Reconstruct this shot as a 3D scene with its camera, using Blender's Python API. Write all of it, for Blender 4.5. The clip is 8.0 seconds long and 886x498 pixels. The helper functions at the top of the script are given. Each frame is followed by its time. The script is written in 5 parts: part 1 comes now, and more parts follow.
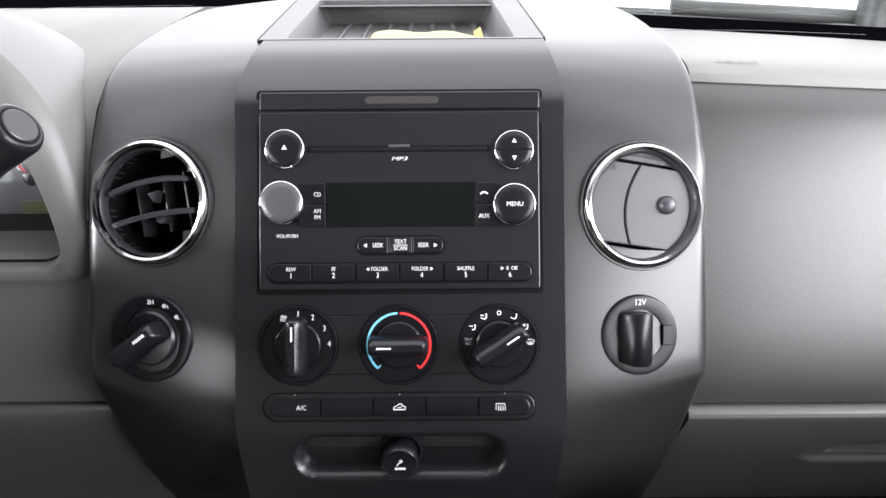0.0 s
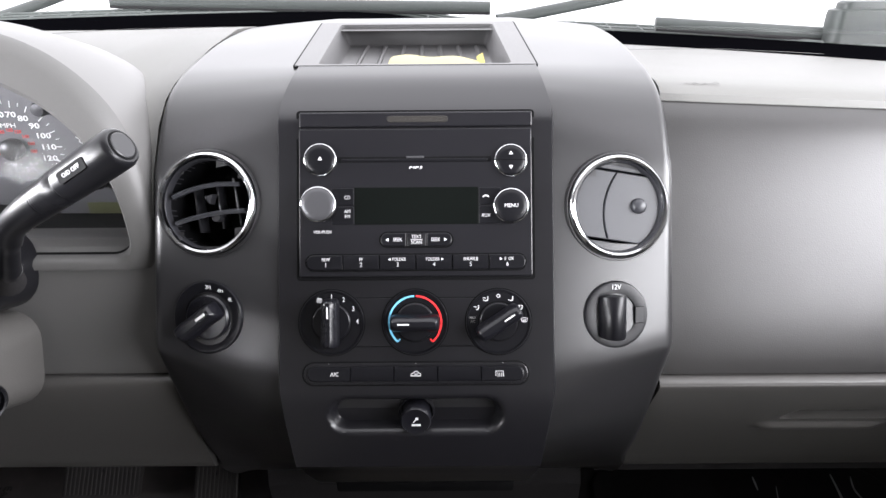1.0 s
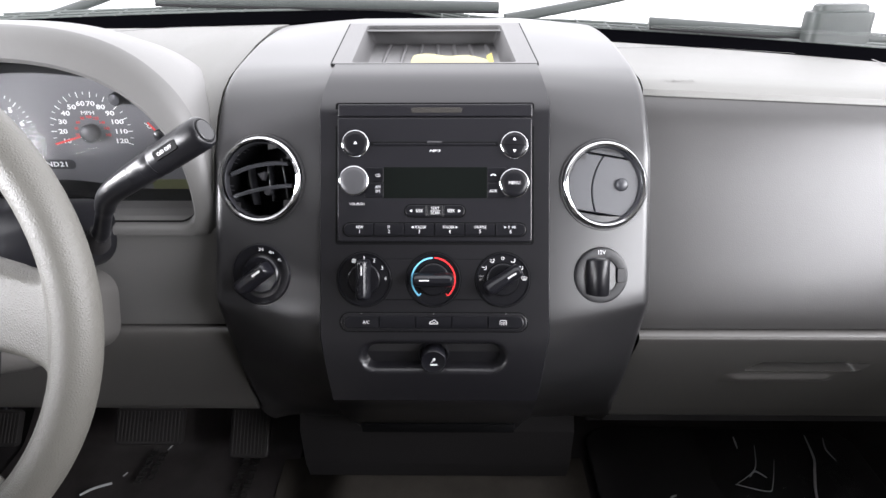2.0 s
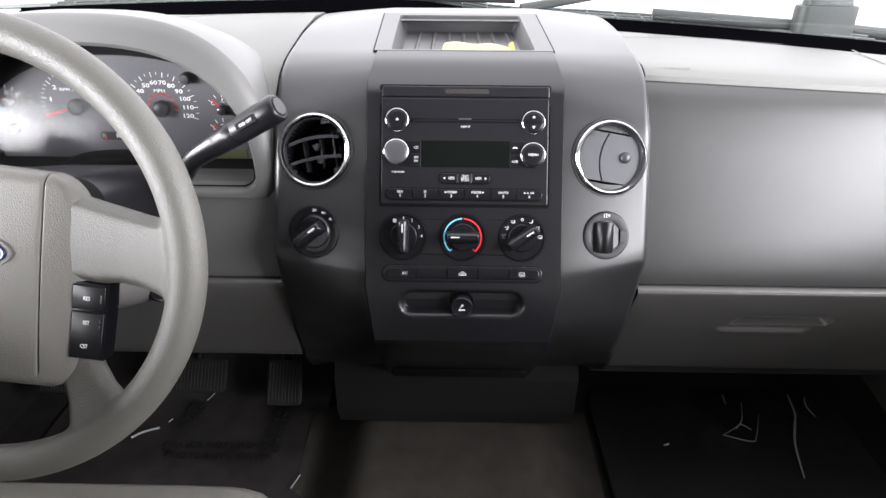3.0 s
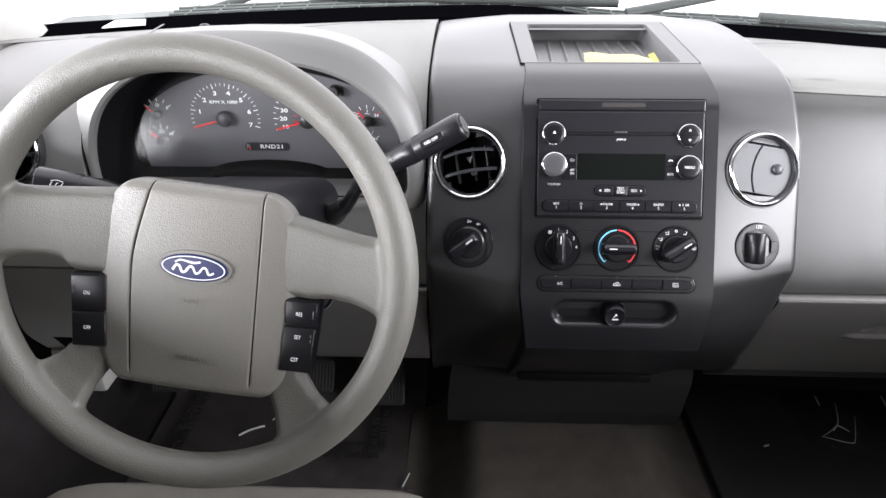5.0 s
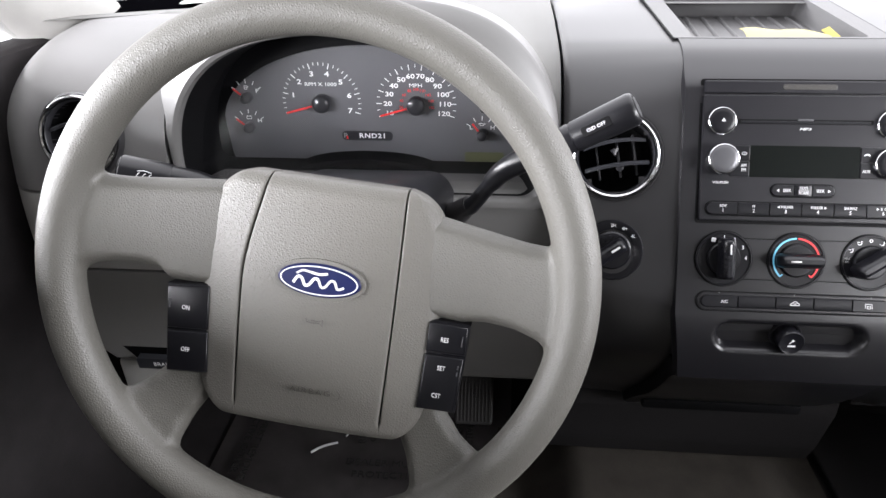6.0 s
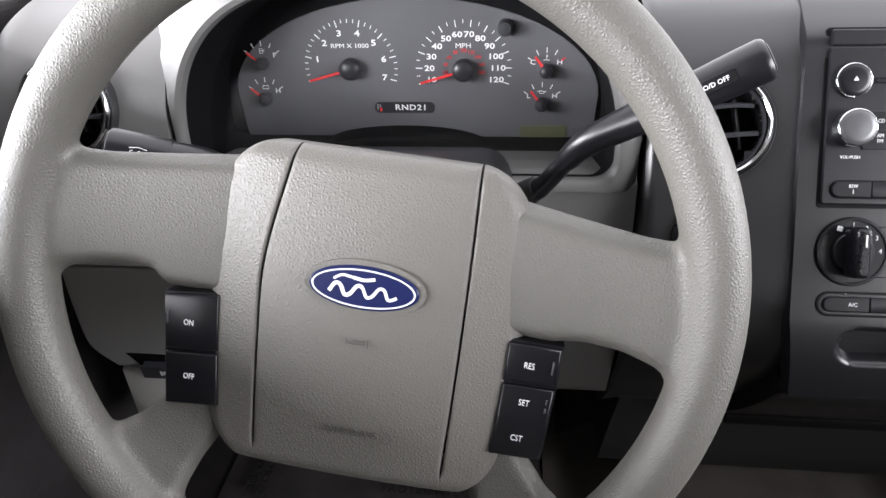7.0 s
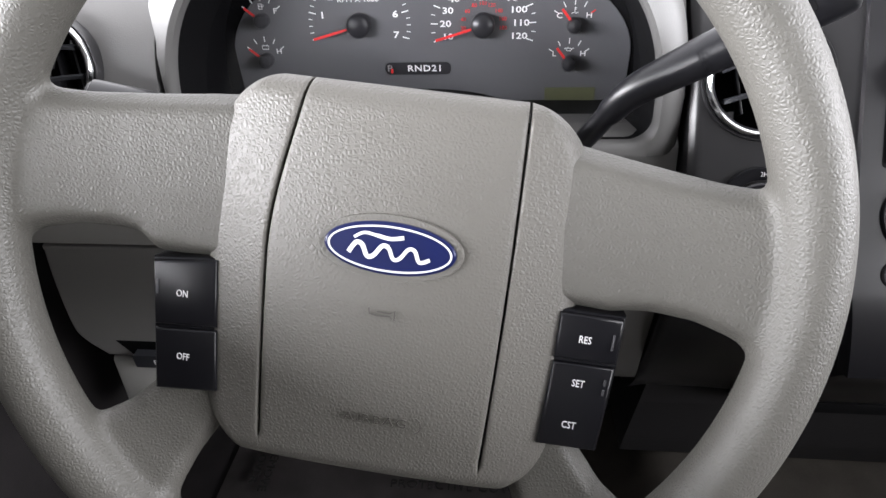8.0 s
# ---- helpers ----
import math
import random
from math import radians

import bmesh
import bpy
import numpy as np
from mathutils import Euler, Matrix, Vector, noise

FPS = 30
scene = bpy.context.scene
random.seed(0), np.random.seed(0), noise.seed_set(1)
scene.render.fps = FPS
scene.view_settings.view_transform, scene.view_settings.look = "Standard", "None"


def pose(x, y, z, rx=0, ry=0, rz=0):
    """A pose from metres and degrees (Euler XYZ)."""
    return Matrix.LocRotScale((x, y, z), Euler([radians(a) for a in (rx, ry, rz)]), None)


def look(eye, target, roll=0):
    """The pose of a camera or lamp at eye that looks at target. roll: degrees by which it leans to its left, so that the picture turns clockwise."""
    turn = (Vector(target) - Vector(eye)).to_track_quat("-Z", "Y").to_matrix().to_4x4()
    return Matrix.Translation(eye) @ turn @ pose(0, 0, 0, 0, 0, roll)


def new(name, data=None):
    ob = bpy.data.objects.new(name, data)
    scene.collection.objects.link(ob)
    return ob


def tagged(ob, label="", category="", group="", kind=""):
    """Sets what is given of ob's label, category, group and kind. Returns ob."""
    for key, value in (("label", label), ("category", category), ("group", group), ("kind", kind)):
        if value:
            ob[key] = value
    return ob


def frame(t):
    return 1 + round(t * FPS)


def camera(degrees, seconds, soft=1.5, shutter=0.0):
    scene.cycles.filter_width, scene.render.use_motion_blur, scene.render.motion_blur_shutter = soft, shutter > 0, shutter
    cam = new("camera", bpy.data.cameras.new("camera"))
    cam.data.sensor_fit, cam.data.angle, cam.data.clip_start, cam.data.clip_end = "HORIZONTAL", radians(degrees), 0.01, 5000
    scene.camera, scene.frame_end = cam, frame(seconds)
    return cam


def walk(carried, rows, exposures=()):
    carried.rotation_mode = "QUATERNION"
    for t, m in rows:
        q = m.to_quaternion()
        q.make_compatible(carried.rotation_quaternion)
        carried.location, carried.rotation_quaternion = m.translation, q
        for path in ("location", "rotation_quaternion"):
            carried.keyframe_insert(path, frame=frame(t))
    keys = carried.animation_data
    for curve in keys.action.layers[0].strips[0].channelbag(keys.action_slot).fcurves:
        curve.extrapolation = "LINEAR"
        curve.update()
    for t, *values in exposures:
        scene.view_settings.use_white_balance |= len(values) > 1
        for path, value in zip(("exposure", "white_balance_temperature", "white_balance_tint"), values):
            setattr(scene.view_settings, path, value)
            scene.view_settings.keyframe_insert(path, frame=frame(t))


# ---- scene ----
cam = camera(69.4, 8.0)
PATH = [
    (0, (0.03, 0.04, 1.012), (0.03, 1.848, 0.158), -0.4),
    (0.5, (0.033, 0.002, 1.032), (0.022, 1.807, 0.17), -0.6),
    (1, (0.024, -0.043, 1.048), (0.019, 1.762, 0.186), -0.5),
    (2.5, (0.007, -0.204, 1.092), (-0.029, 1.571, 0.171), -0.1),
    (3, (-0.013, -0.257, 1.105), (-0.042, 1.507, 0.162), 0.3),
    (3.5, (-0.02, -0.294, 1.123), (-0.048, 1.451, 0.147), 0.3),
    (4, (-0.051, -0.31, 1.14), (-0.058, 1.428, 0.151), 0.2),
    (4.5, (-0.109, -0.297, 1.145), (-0.121, 1.444, 0.16), -0.1),
    (5, (-0.183, -0.264, 1.135), (-0.251, 1.483, 0.164), -0.3),
    (6.5, (-0.328, -0.109, 1.061), (-0.522, 1.618, 0.072), -1.5),
    (7, (-0.345, -0.063, 1.036), (-0.555, 1.65, 0.025), -2.0),
    (7.5, (-0.364, -0.037, 1.01), (-0.574, 1.673, -0.005), -2.3),
    (8, (-0.37, -0.028, 0.993), (-0.57, 1.677, -0.034), -2.3),
]
walk(cam, [(t, look(eye, target, roll)) for t, eye, target, roll in PATH],
     [(0.0, 0.05, 6350, 16), (8.0, 0.05, 6350, 16)])

# ---- light: a bright white photo booth round the truck ----
world = bpy.data.worlds.new("booth_light")
scene.world = world
world.use_nodes = True
wn, wl = world.node_tree.nodes, world.node_tree.links
bg = wn["Background"]
tc = wn.new("ShaderNodeTexCoord")
lean = wn.new("ShaderNodeVectorMath")
lean.operation = "DOT_PRODUCT"
lean.inputs[1].default_value = (0.15, 0.58, 0.6)
ramp = wn.new("ShaderNodeMapRange")
ramp.interpolation_type = "SMOOTHSTEP"
ramp.inputs["From Min"].default_value, ramp.inputs["From Max"].default_value = -0.25, 0.8
ramp.inputs["To Min"].default_value, ramp.inputs["To Max"].default_value = 0.35, 4.3
wl.new(tc.outputs["Generated"], lean.inputs[0])
wl.new(lean.outputs["Value"], ramp.inputs["Value"])
wl.new(ramp.outputs["Result"], bg.inputs["Strength"])
bg.inputs["Color"].default_value = (1.0, 0.995, 1.0, 1)
# tall daylight-white panels, unseen, added outside the side windows to light the dash
for place, aim, wide, high, watts in (((-2.6, -1.6, 1.24), (0.0, -1.6, 1.14), 5.0, 0.64, 800.0), ((1.45, -0.5, 1.3), (0.0, -0.5, 1.26), 2.2, 0.7, 150.0)):
    lamp = bpy.data.lights.new("added_side_lamp", "AREA")
    lamp.shape, lamp.size, lamp.size_y, lamp.energy = "RECTANGLE", wide, high, watts
    new("added_side_lamp", lamp).matrix_world = look(place, aim)


# ---- materials ----
def material(name, color, rough=0.5, metal=0.0, grain=0.0, scale=900.0, cells=False, var=0.12, patch=9.0, spec=0.5, coat=0.0, clear=0.0):
    """A surface with fine grain relief and slow variation of tone and gloss."""
    m = bpy.data.materials.new(name)
    m.use_nodes = True
    n, l = m.node_tree.nodes, m.node_tree.links
    b = n["Principled BSDF"]
    co = n.new("ShaderNodeTexCoord")
    big = n.new("ShaderNodeTexNoise")
    big.inputs["Scale"].default_value, big.inputs["Detail"].default_value = patch, 4.0
    fine = n.new("ShaderNodeTexNoise")
    fine.inputs["Scale"].default_value, fine.inputs["Detail"].default_value = scale * 0.5, 3.0
    l.new(co.outputs["Object"], big.inputs["Vector"])
    l.new(co.outputs["Object"], fine.inputs["Vector"])
    mix = n.new("ShaderNodeMix")
    mix.data_type = "FLOAT"
    mix.inputs[0].default_value = 0.35
    l.new(big.outputs["Fac"], mix.inputs[2])
    l.new(fine.outputs["Fac"], mix.inputs[3])
    cr = n.new("ShaderNodeValToRGB")
    cr.color_ramp.elements[0].position, cr.color_ramp.elements[1].position = 0.25, 0.75
    cr.color_ramp.elements[0].color = (*[c * (1 - var) for c in color], 1)
    cr.color_ramp.elements[1].color = (*[min(1, c * (1 + var)) for c in color], 1)
    l.new(mix.outputs[0], cr.inputs["Fac"])
    l.new(cr.outputs["Color"], b.inputs["Base Color"])
    rr = n.new("ShaderNodeMapRange")
    rr.inputs["To Min"].default_value, rr.inputs["To Max"].default_value = max(0.02, rough * 0.85), min(1, rough * 1.15)
    l.new(mix.outputs[0], rr.inputs["Value"])
    l.new(rr.outputs["Result"], b.inputs["Roughness"])
    b.inputs["Metallic"].default_value = metal
    b.inputs["Specular IOR Level"].default_value = spec
    b.inputs["Coat Weight"].default_value = coat
    b.inputs["Transmission Weight"].default_value = clear
    if grain:
        bump = n.new("ShaderNodeBump")
        bump.inputs["Strength"].default_value, bump.inputs["Distance"].default_value = grain, 0.0005
        if cells:
            vor = n.new("ShaderNodeTexVoronoi")
            vor.feature = "DISTANCE_TO_EDGE"
            vor.inputs["Scale"].default_value = scale
            wob = n.new("ShaderNodeTexNoise")
            wob.inputs["Scale"].default_value = scale * 0.7
            add = n.new("ShaderNodeVectorMath")
            add.operation = "MULTIPLY_ADD"
            add.inputs[1].default_value = (0.7 / scale,) * 3
            l.new(co.outputs["Object"], wob.inputs["Vector"])
            l.new(wob.outputs["Color"], add.inputs[0])
            l.new(co.outputs["Object"], add.inputs[2])
            l.new(add.outputs[0], vor.inputs["Vector"])
            edge = n.new("ShaderNodeMapRange")
            edge.interpolation_type = "SMOOTHSTEP"
            edge.inputs["From Max"].default_value = 0.42
            l.new(vor.outputs["Distance"], edge.inputs["Value"])
            l.new(edge.outputs["Result"], bump.inputs["Height"])
        else:
            rel = n.new("ShaderNodeTexNoise")
            rel.inputs["Scale"].default_value, rel.inputs["Detail"].default_value = scale, 2.0
            l.new(co.outputs["Object"], rel.inputs["Vector"])
            l.new(rel.outputs["Fac"], bump.inputs["Height"])
        l.new(bump.outputs["Normal"], b.inputs["Normal"])
    return m


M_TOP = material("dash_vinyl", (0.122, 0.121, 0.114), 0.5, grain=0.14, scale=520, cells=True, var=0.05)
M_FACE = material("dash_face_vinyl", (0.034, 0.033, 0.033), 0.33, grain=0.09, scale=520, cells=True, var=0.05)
M_BAND = material("taupe_grey_band", (0.095, 0.093, 0.091), 0.46, grain=0.09, scale=560, cells=True, var=0.05)
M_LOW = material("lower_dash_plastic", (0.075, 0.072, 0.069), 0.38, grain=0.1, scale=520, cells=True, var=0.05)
# brake panel plastic, lightened in colour for light that doesn't reach it
M_LIFTED = material("lightened_grey_plastic", (0.2, 0.194, 0.19), 0.42, grain=0.1, scale=520, cells=True, var=0.05)
M_HOOD = material("grey_hood_vinyl", (0.115, 0.113, 0.111), 0.42, grain=0.1, scale=520, cells=True, var=0.05)
M_WING = material("charcoal_satin_plastic", (0.018, 0.0177, 0.0188), 0.32, grain=0.025, scale=1500, var=0.05, spec=0.5)
M_TRAY = material("grey_tray_plastic", (0.05, 0.049, 0.05), 0.4, grain=0.14, scale=1500, var=0.05)
M_BEZEL = material("black_satin_plastic", (0.0058, 0.0056, 0.0071), 0.33, grain=0.015, scale=1800, var=0.08, spec=0.45)
M_RADIO = material("radio_plastic", (0.0078, 0.0076, 0.0096), 0.3, grain=0.03, scale=2000, var=0.06, spec=0.42)
M_BUTTON = material("button_plastic", (0.005, 0.005, 0.0065), 0.32, grain=0.05, scale=2000, var=0.06, spec=0.26)
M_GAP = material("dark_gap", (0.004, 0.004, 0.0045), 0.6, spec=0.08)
M_KNOB = material("knob_plastic", (0.006, 0.006, 0.008), 0.28, grain=0.03, scale=2000, spec=0.34)
M_KNOBFACE = material("satin_grey_knob_face", (0.065, 0.065, 0.07), 0.36, metal=0.35, grain=0.03, scale=2500)
M_CHROME = material("chrome", (0.52, 0.525, 0.54), 0.09, metal=1.0, var=0.02)
M_SCREEN = material("dark_display", (0.004, 0.005, 0.0045), 0.25, spec=0.1)
M_WHITE = material("white_print", (0.62, 0.62, 0.63), 0.5, var=0.03)
M_GAUGE = material("bright_white_gauge_print", (0.88, 0.88, 0.88), 0.5, var=0.02)
M_DIMPRINT = material("dim_grey_print", (0.25, 0.25, 0.25), 0.5, var=0.03)
M_BLUE = material("pale_blue_print", (0.16, 0.5, 0.72), 0.5, var=0.03)
M_RED = material("red_print", (0.75, 0.025, 0.028), 0.5, var=0.03)
M_NEEDLE = material("red_needle", (0.7, 0.03, 0.03), 0.4, var=0.03)
M_WHEEL = material("taupe_vinyl", (0.077, 0.074, 0.066), 0.5, grain=0.38, scale=500, cells=True, var=0.07)
M_PAD = material("taupe_vinyl_pad", (0.104, 0.099, 0.089), 0.48, grain=0.4, scale=470, cells=True, var=0.06)
# pad vinyl darkened to paint the shade of pressed marks
M_PADSHADE = material("shaded_pad_mark", (0.06, 0.057, 0.05), 0.5, var=0.05)
M_EMBLEM = material("blue_enamel", (0.004, 0.008, 0.055), 0.3, spec=0.3, coat=0.06)
M_SHAFT = material("lever_black", (0.007, 0.007, 0.0085), 0.32, grain=0.05, scale=1500, spec=0.34)
M_VENT = material("vent_grey_plastic", (0.03, 0.031, 0.036), 0.42, grain=0.06, scale=1500)
M_RIM = material("dark_grey_rim_plastic", (0.015, 0.015, 0.017), 0.4, grain=0.06, scale=1500)
M_VANE = material("vane_black_plastic", (0.02, 0.02, 0.023), 0.35, grain=0.05, scale=1500)
M_CLUSTER = material("gauge_face_grey", (0.1, 0.1, 0.107), 0.42, grain=0.03, scale=2500, var=0.1)
M_HUB = material("gauge_hub_black", (0.02, 0.02, 0.023), 0.32)
M_LCD = material("olive_lcd", (0.10, 0.105, 0.055), 0.3)
# brownish tunnel carpet, raised in tone to stand in for light on it
M_CARPET = material("lit_grey_carpet", (0.046, 0.041, 0.036), 0.95, grain=1.0, scale=1100, var=0.3, patch=25, spec=0.1)
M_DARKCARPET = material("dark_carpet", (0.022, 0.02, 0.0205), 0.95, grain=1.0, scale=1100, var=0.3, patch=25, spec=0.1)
M_RUBBER = material("black_rubber", (0.019, 0.018, 0.019), 0.6, grain=0.3, scale=300, spec=0.25)
M_PEDAL = material("worn_pedal_rubber", (0.024, 0.022, 0.022), 0.5, grain=0.3, scale=300, var=0.2)
M_CLOTH = material("seat_cloth", (0.125, 0.119, 0.106), 0.9, grain=0.8, scale=1300, var=0.12, patch=30, spec=0.15)
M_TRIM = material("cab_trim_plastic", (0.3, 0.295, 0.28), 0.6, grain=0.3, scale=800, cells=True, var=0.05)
M_REAR = material("charcoal_rear_trim", (0.06, 0.058, 0.056), 0.7, grain=0.3, scale=700, var=0.1)
M_LINER = material("headliner_cloth", (0.17, 0.166, 0.158), 0.95, grain=0.5, scale=900, spec=0.1)
M_NOTE = material("yellow_paper", (0.4, 0.36, 0.17), 0.7, var=0.06, patch=60)
M_COWL = material("cowl_grey_plastic", (0.10, 0.11, 0.105), 0.6, grain=0.2, scale=500, var=0.15, patch=20)
M_WIPER = material("wiper_black", (0.045, 0.05, 0.048), 0.5, grain=0.2, scale=500)
M_PAINT = material("white_car_paint", (0.78, 0.79, 0.79), 0.25, coat=0.8, var=0.02)
M_BOOTH = material("booth_floor_white", (0.8, 0.8, 0.8), 0.6, var=0.04, patch=1)
M_MATCOVER = material("hazy_film_on_mat", (0.07, 0.063, 0.063), 0.36, grain=0.5, scale=60, var=0.4, patch=14, spec=0.35)
M_MATPRINT = material("black_mat_print", (0.012, 0.011, 0.011), 0.5)
M_FRIT = material("black_glass_border", (0.0015, 0.0015, 0.002), 0.9, spec=0.0)
M_METAL = material("bright_steel", (0.6, 0.6, 0.62), 0.25, metal=1.0)


def glass_material(name, tint, rough, mixing):
    """Thin clear sheet: sees through, with a mirror share that grows at grazing angles."""
    m = bpy.data.materials.new(name)
    m.use_nodes = True
    n, l = m.node_tree.nodes, m.node_tree.links
    n.remove(n["Principled BSDF"])
    clear = n.new("ShaderNodeBsdfTransparent")
    clear.inputs["Color"].default_value = tint
    gloss = n.new("ShaderNodeBsdfGlossy")
    gloss.inputs["Roughness"].default_value = rough
    lw = n.new("ShaderNodeLayerWeight")
    power = n.new("ShaderNodeMath")
    power.operation = "POWER"
    power.inputs[1].default_value = 5.0
    share = n.new("ShaderNodeMapRange")
    share.inputs["To Min"].default_value, share.inputs["To Max"].default_value = mixing, 0.6
    l.new(lw.outputs["Facing"], power.inputs[0])
    l.new(power.outputs[0], share.inputs["Value"])
    mix = n.new("ShaderNodeMixShader")
    l.new(share.outputs["Result"], mix.inputs[0])
    l.new(clear.outputs[0], mix.inputs[1])
    l.new(gloss.outputs[0], mix.inputs[2])
    l.new(mix.outputs[0], n["Material Output"].inputs["Surface"])
    return m


M_GLASS = glass_material("window_glass", (0.97, 0.98, 0.975, 1), 0.0, 0.03)
M_TINT = glass_material("tinted_glass", (0.5, 0.51, 0.51, 1), 0.0, 0.04)
M_LENS = glass_material("cluster_lens", (0.95, 0.95, 0.96, 1), 0.13, 0.015)
M_CLEARFILM = glass_material("clear_crumpled_film", (0.93, 0.93, 0.94, 1), 0.09, 0.012)
# whitish colour stands in for highlights on the film's creases
M_GLINT = material("white_film_glint", (0.45, 0.45, 0.46), 0.14, var=0.1, patch=60, spec=0.8)


# ---- mesh helpers ----
def part(name, bm, mat, parent=None, label="", smooth=True, angle=40):
    """Links a bmesh as one mesh object, under a thing or a part."""
    bmesh.ops.recalc_face_normals(bm, faces=bm.faces)
    me = bpy.data.meshes.new(name)
    bm.to_mesh(me)
    bm.free()
    if smooth:
        me.polygons.foreach_set("use_smooth", [len(p.vertices) < 6 for p in me.polygons])
        me.set_sharp_from_angle(angle=radians(angle))
        for p in me.polygons:
            if len(p.vertices) >= 6:
                p.use_smooth = False
                for k in p.loop_indices:
                    me.edges[me.loops[k].edge_index].use_edge_sharp = True
    me.materials.append(mat)
    ob = new(name, me)
    if parent:
        ob.parent = parent
    if label:
        ob["label"] = label
    return ob


def thing(name, label, category, group="", at=(0, 0, 0)):
    ob = new(name)
    ob.location = at
    ob.empty_display_size = 0.02
    return tagged(ob, label, category, group)


def moved(bm, m):
    bmesh.ops.transform(bm, matrix=m, verts=bm.verts)
    return bm


def loft(rows, ring=True, caps=True, bm=None):
    """Skin over rows of points. ring: each row closes on itself."""
    bm = bm or bmesh.new()
    vs = [[bm.verts.new(p) for p in r] for r in rows]
    n = len(vs[0])
    for a, b in zip(vs, vs[1:]):
        for i in range(n if ring else n - 1):
            j = (i + 1) % n
            bm.faces.new((a[i], a[j], b[j], b[i]))
    if ring and caps:
        bm.faces.new(vs[0])
        bm.faces.new(vs[-1])
    return bm


def rrect(w, h, r, n=6, cx=0.0, cy=0.0):
    """Outline of a rounded rectangle."""
    r = min(r, w / 2 - 1e-5, h / 2 - 1e-5)
    pts = []
    for k, (sx, sy) in enumerate(((1, 1), (-1, 1), (-1, -1), (1, -1))):
        for i in range(n + 1):
            a = math.pi / 2 * (k + i / n)
            pts.append((cx + sx * (w / 2 - r) + r * math.cos(a), cy + sy * (h / 2 - r) + r * math.sin(a)))
    return pts


def circle(r, n=48, cx=0.0, cy=0.0):
    return [(cx + r * math.cos(2 * math.pi * i / n), cy + r * math.sin(2 * math.pi * i / n)) for i in range(n)]


def shrink(outline, d):
    """The outline moved inwards by d (for convex, counter-clockwise outlines)."""
    out, n = [], len(outline)
    for i in range(n):
        p, a, b = Vector(outline[i]), Vector(outline[i - 1]), Vector(outline[(i + 1) % n])
        t = (b - a).normalized()
        out.append((p.x - t.y * d, p.y + t.x * d))
    return out


def slab(outline, z0, z1, round_=0.0006, m=None, bm=None, steps=2):
    """A plate from z0 to z1 with a rounded upper edge."""
    rows = [[(x, y, z0) for x, y in outline], [(x, y, z1 - round_) for x, y in outline]]
    for k in range(1, steps + 1):
        a = math.pi / 2 * k / steps
        o = shrink(outline, round_ * (1 - math.cos(a)))
        rows.append([(x, y, z1 - round_ + round_ * math.sin(a)) for x, y in o])
    b = loft(rows, bm=bm)
    return moved(b, m) if m else b


def lathe(profile, n=48, m=None, bm=None, close=False):
    """Turns a profile of (radius, z) about the z axis."""
    rows = [[(r * math.cos(2 * math.pi * i / n), r * math.sin(2 * math.pi * i / n), z) for i in range(n)] for r, z in profile]
    if close:
        rows.append(rows[0])
    b = loft(rows, caps=not close, bm=bm)
    return moved(b, m) if m else b


def tube(points, radii, n=16, bm=None, flat=1.0):
    """A round bar along points; radii: one number or one for each point."""
    pts = [Vector(p) for p in points]
    radii = [radii] * len(pts) if isinstance(radii, (int, float)) else radii
    rows = []
    side = None
    for i, p in enumerate(pts):
        d = (pts[min(i + 1, len(pts) - 1)] - pts[max(i - 1, 0)]).normalized()
        if side is None:
            side = d.orthogonal().normalized()
        side = (side - d * side.dot(d)).normalized()
        up = d.cross(side)
        rows.append([p + (side * math.cos(2 * math.pi * k / n) + up * math.sin(2 * math.pi * k / n) * flat) * radii[i] for k in range(n)])
    return loft(rows, bm=bm)


def punch(bm, m, r):
    """Cuts the round opening of a vent through a skin: faces within r of m's axis and near its plane go."""
    q = m.inverted()
    gone = [f for f in bm.faces if all(math.hypot(*(q @ v.co).xy) < r and abs((q @ v.co).z) < 0.03 for v in f.verts)]
    bmesh.ops.delete(bm, geom=gone, context="FACES")
    return bm


def smooth_line(pts, n=8):
    """Points along a smooth curve through pts."""
    p = [Vector(q) for q in pts]
    out = []
    for i in range(len(p) - 1):
        a, b, c, d = p[max(i - 1, 0)], p[i], p[i + 1], p[min(i + 2, len(p) - 1)]
        for k in range(n):
            t = k / n
            out.append(0.5 * (2 * b + (c - a) * t + (2 * a - 5 * b + 4 * c - d) * t * t + (3 * b - a - 3 * c + d) * t ** 3))
    return out + [p[-1]]


def box(x0, x1, y0, y1, z0, z1, r=0.003, bm=None, m=None):
    b = bmesh.new()
    bmesh.ops.create_cube(b, size=1.0)
    moved(b, Matrix.Translation(((x0 + x1) / 2, (y0 + y1) / 2, (z0 + z1) / 2)) @ Matrix.Diagonal((x1 - x0, y1 - y0, z1 - z0, 1)))
    if r:
        bmesh.ops.bevel(b, geom=b.edges[:], offset=r, segments=2, profile=0.5, affect="EDGES")
    if m:
        moved(b, m)
    if bm is None:
        return b
    me = bpy.data.meshes.new("tmp")
    b.to_mesh(me)
    b.free()
    bm.from_mesh(me)
    bpy.data.meshes.remove(me)
    return bm


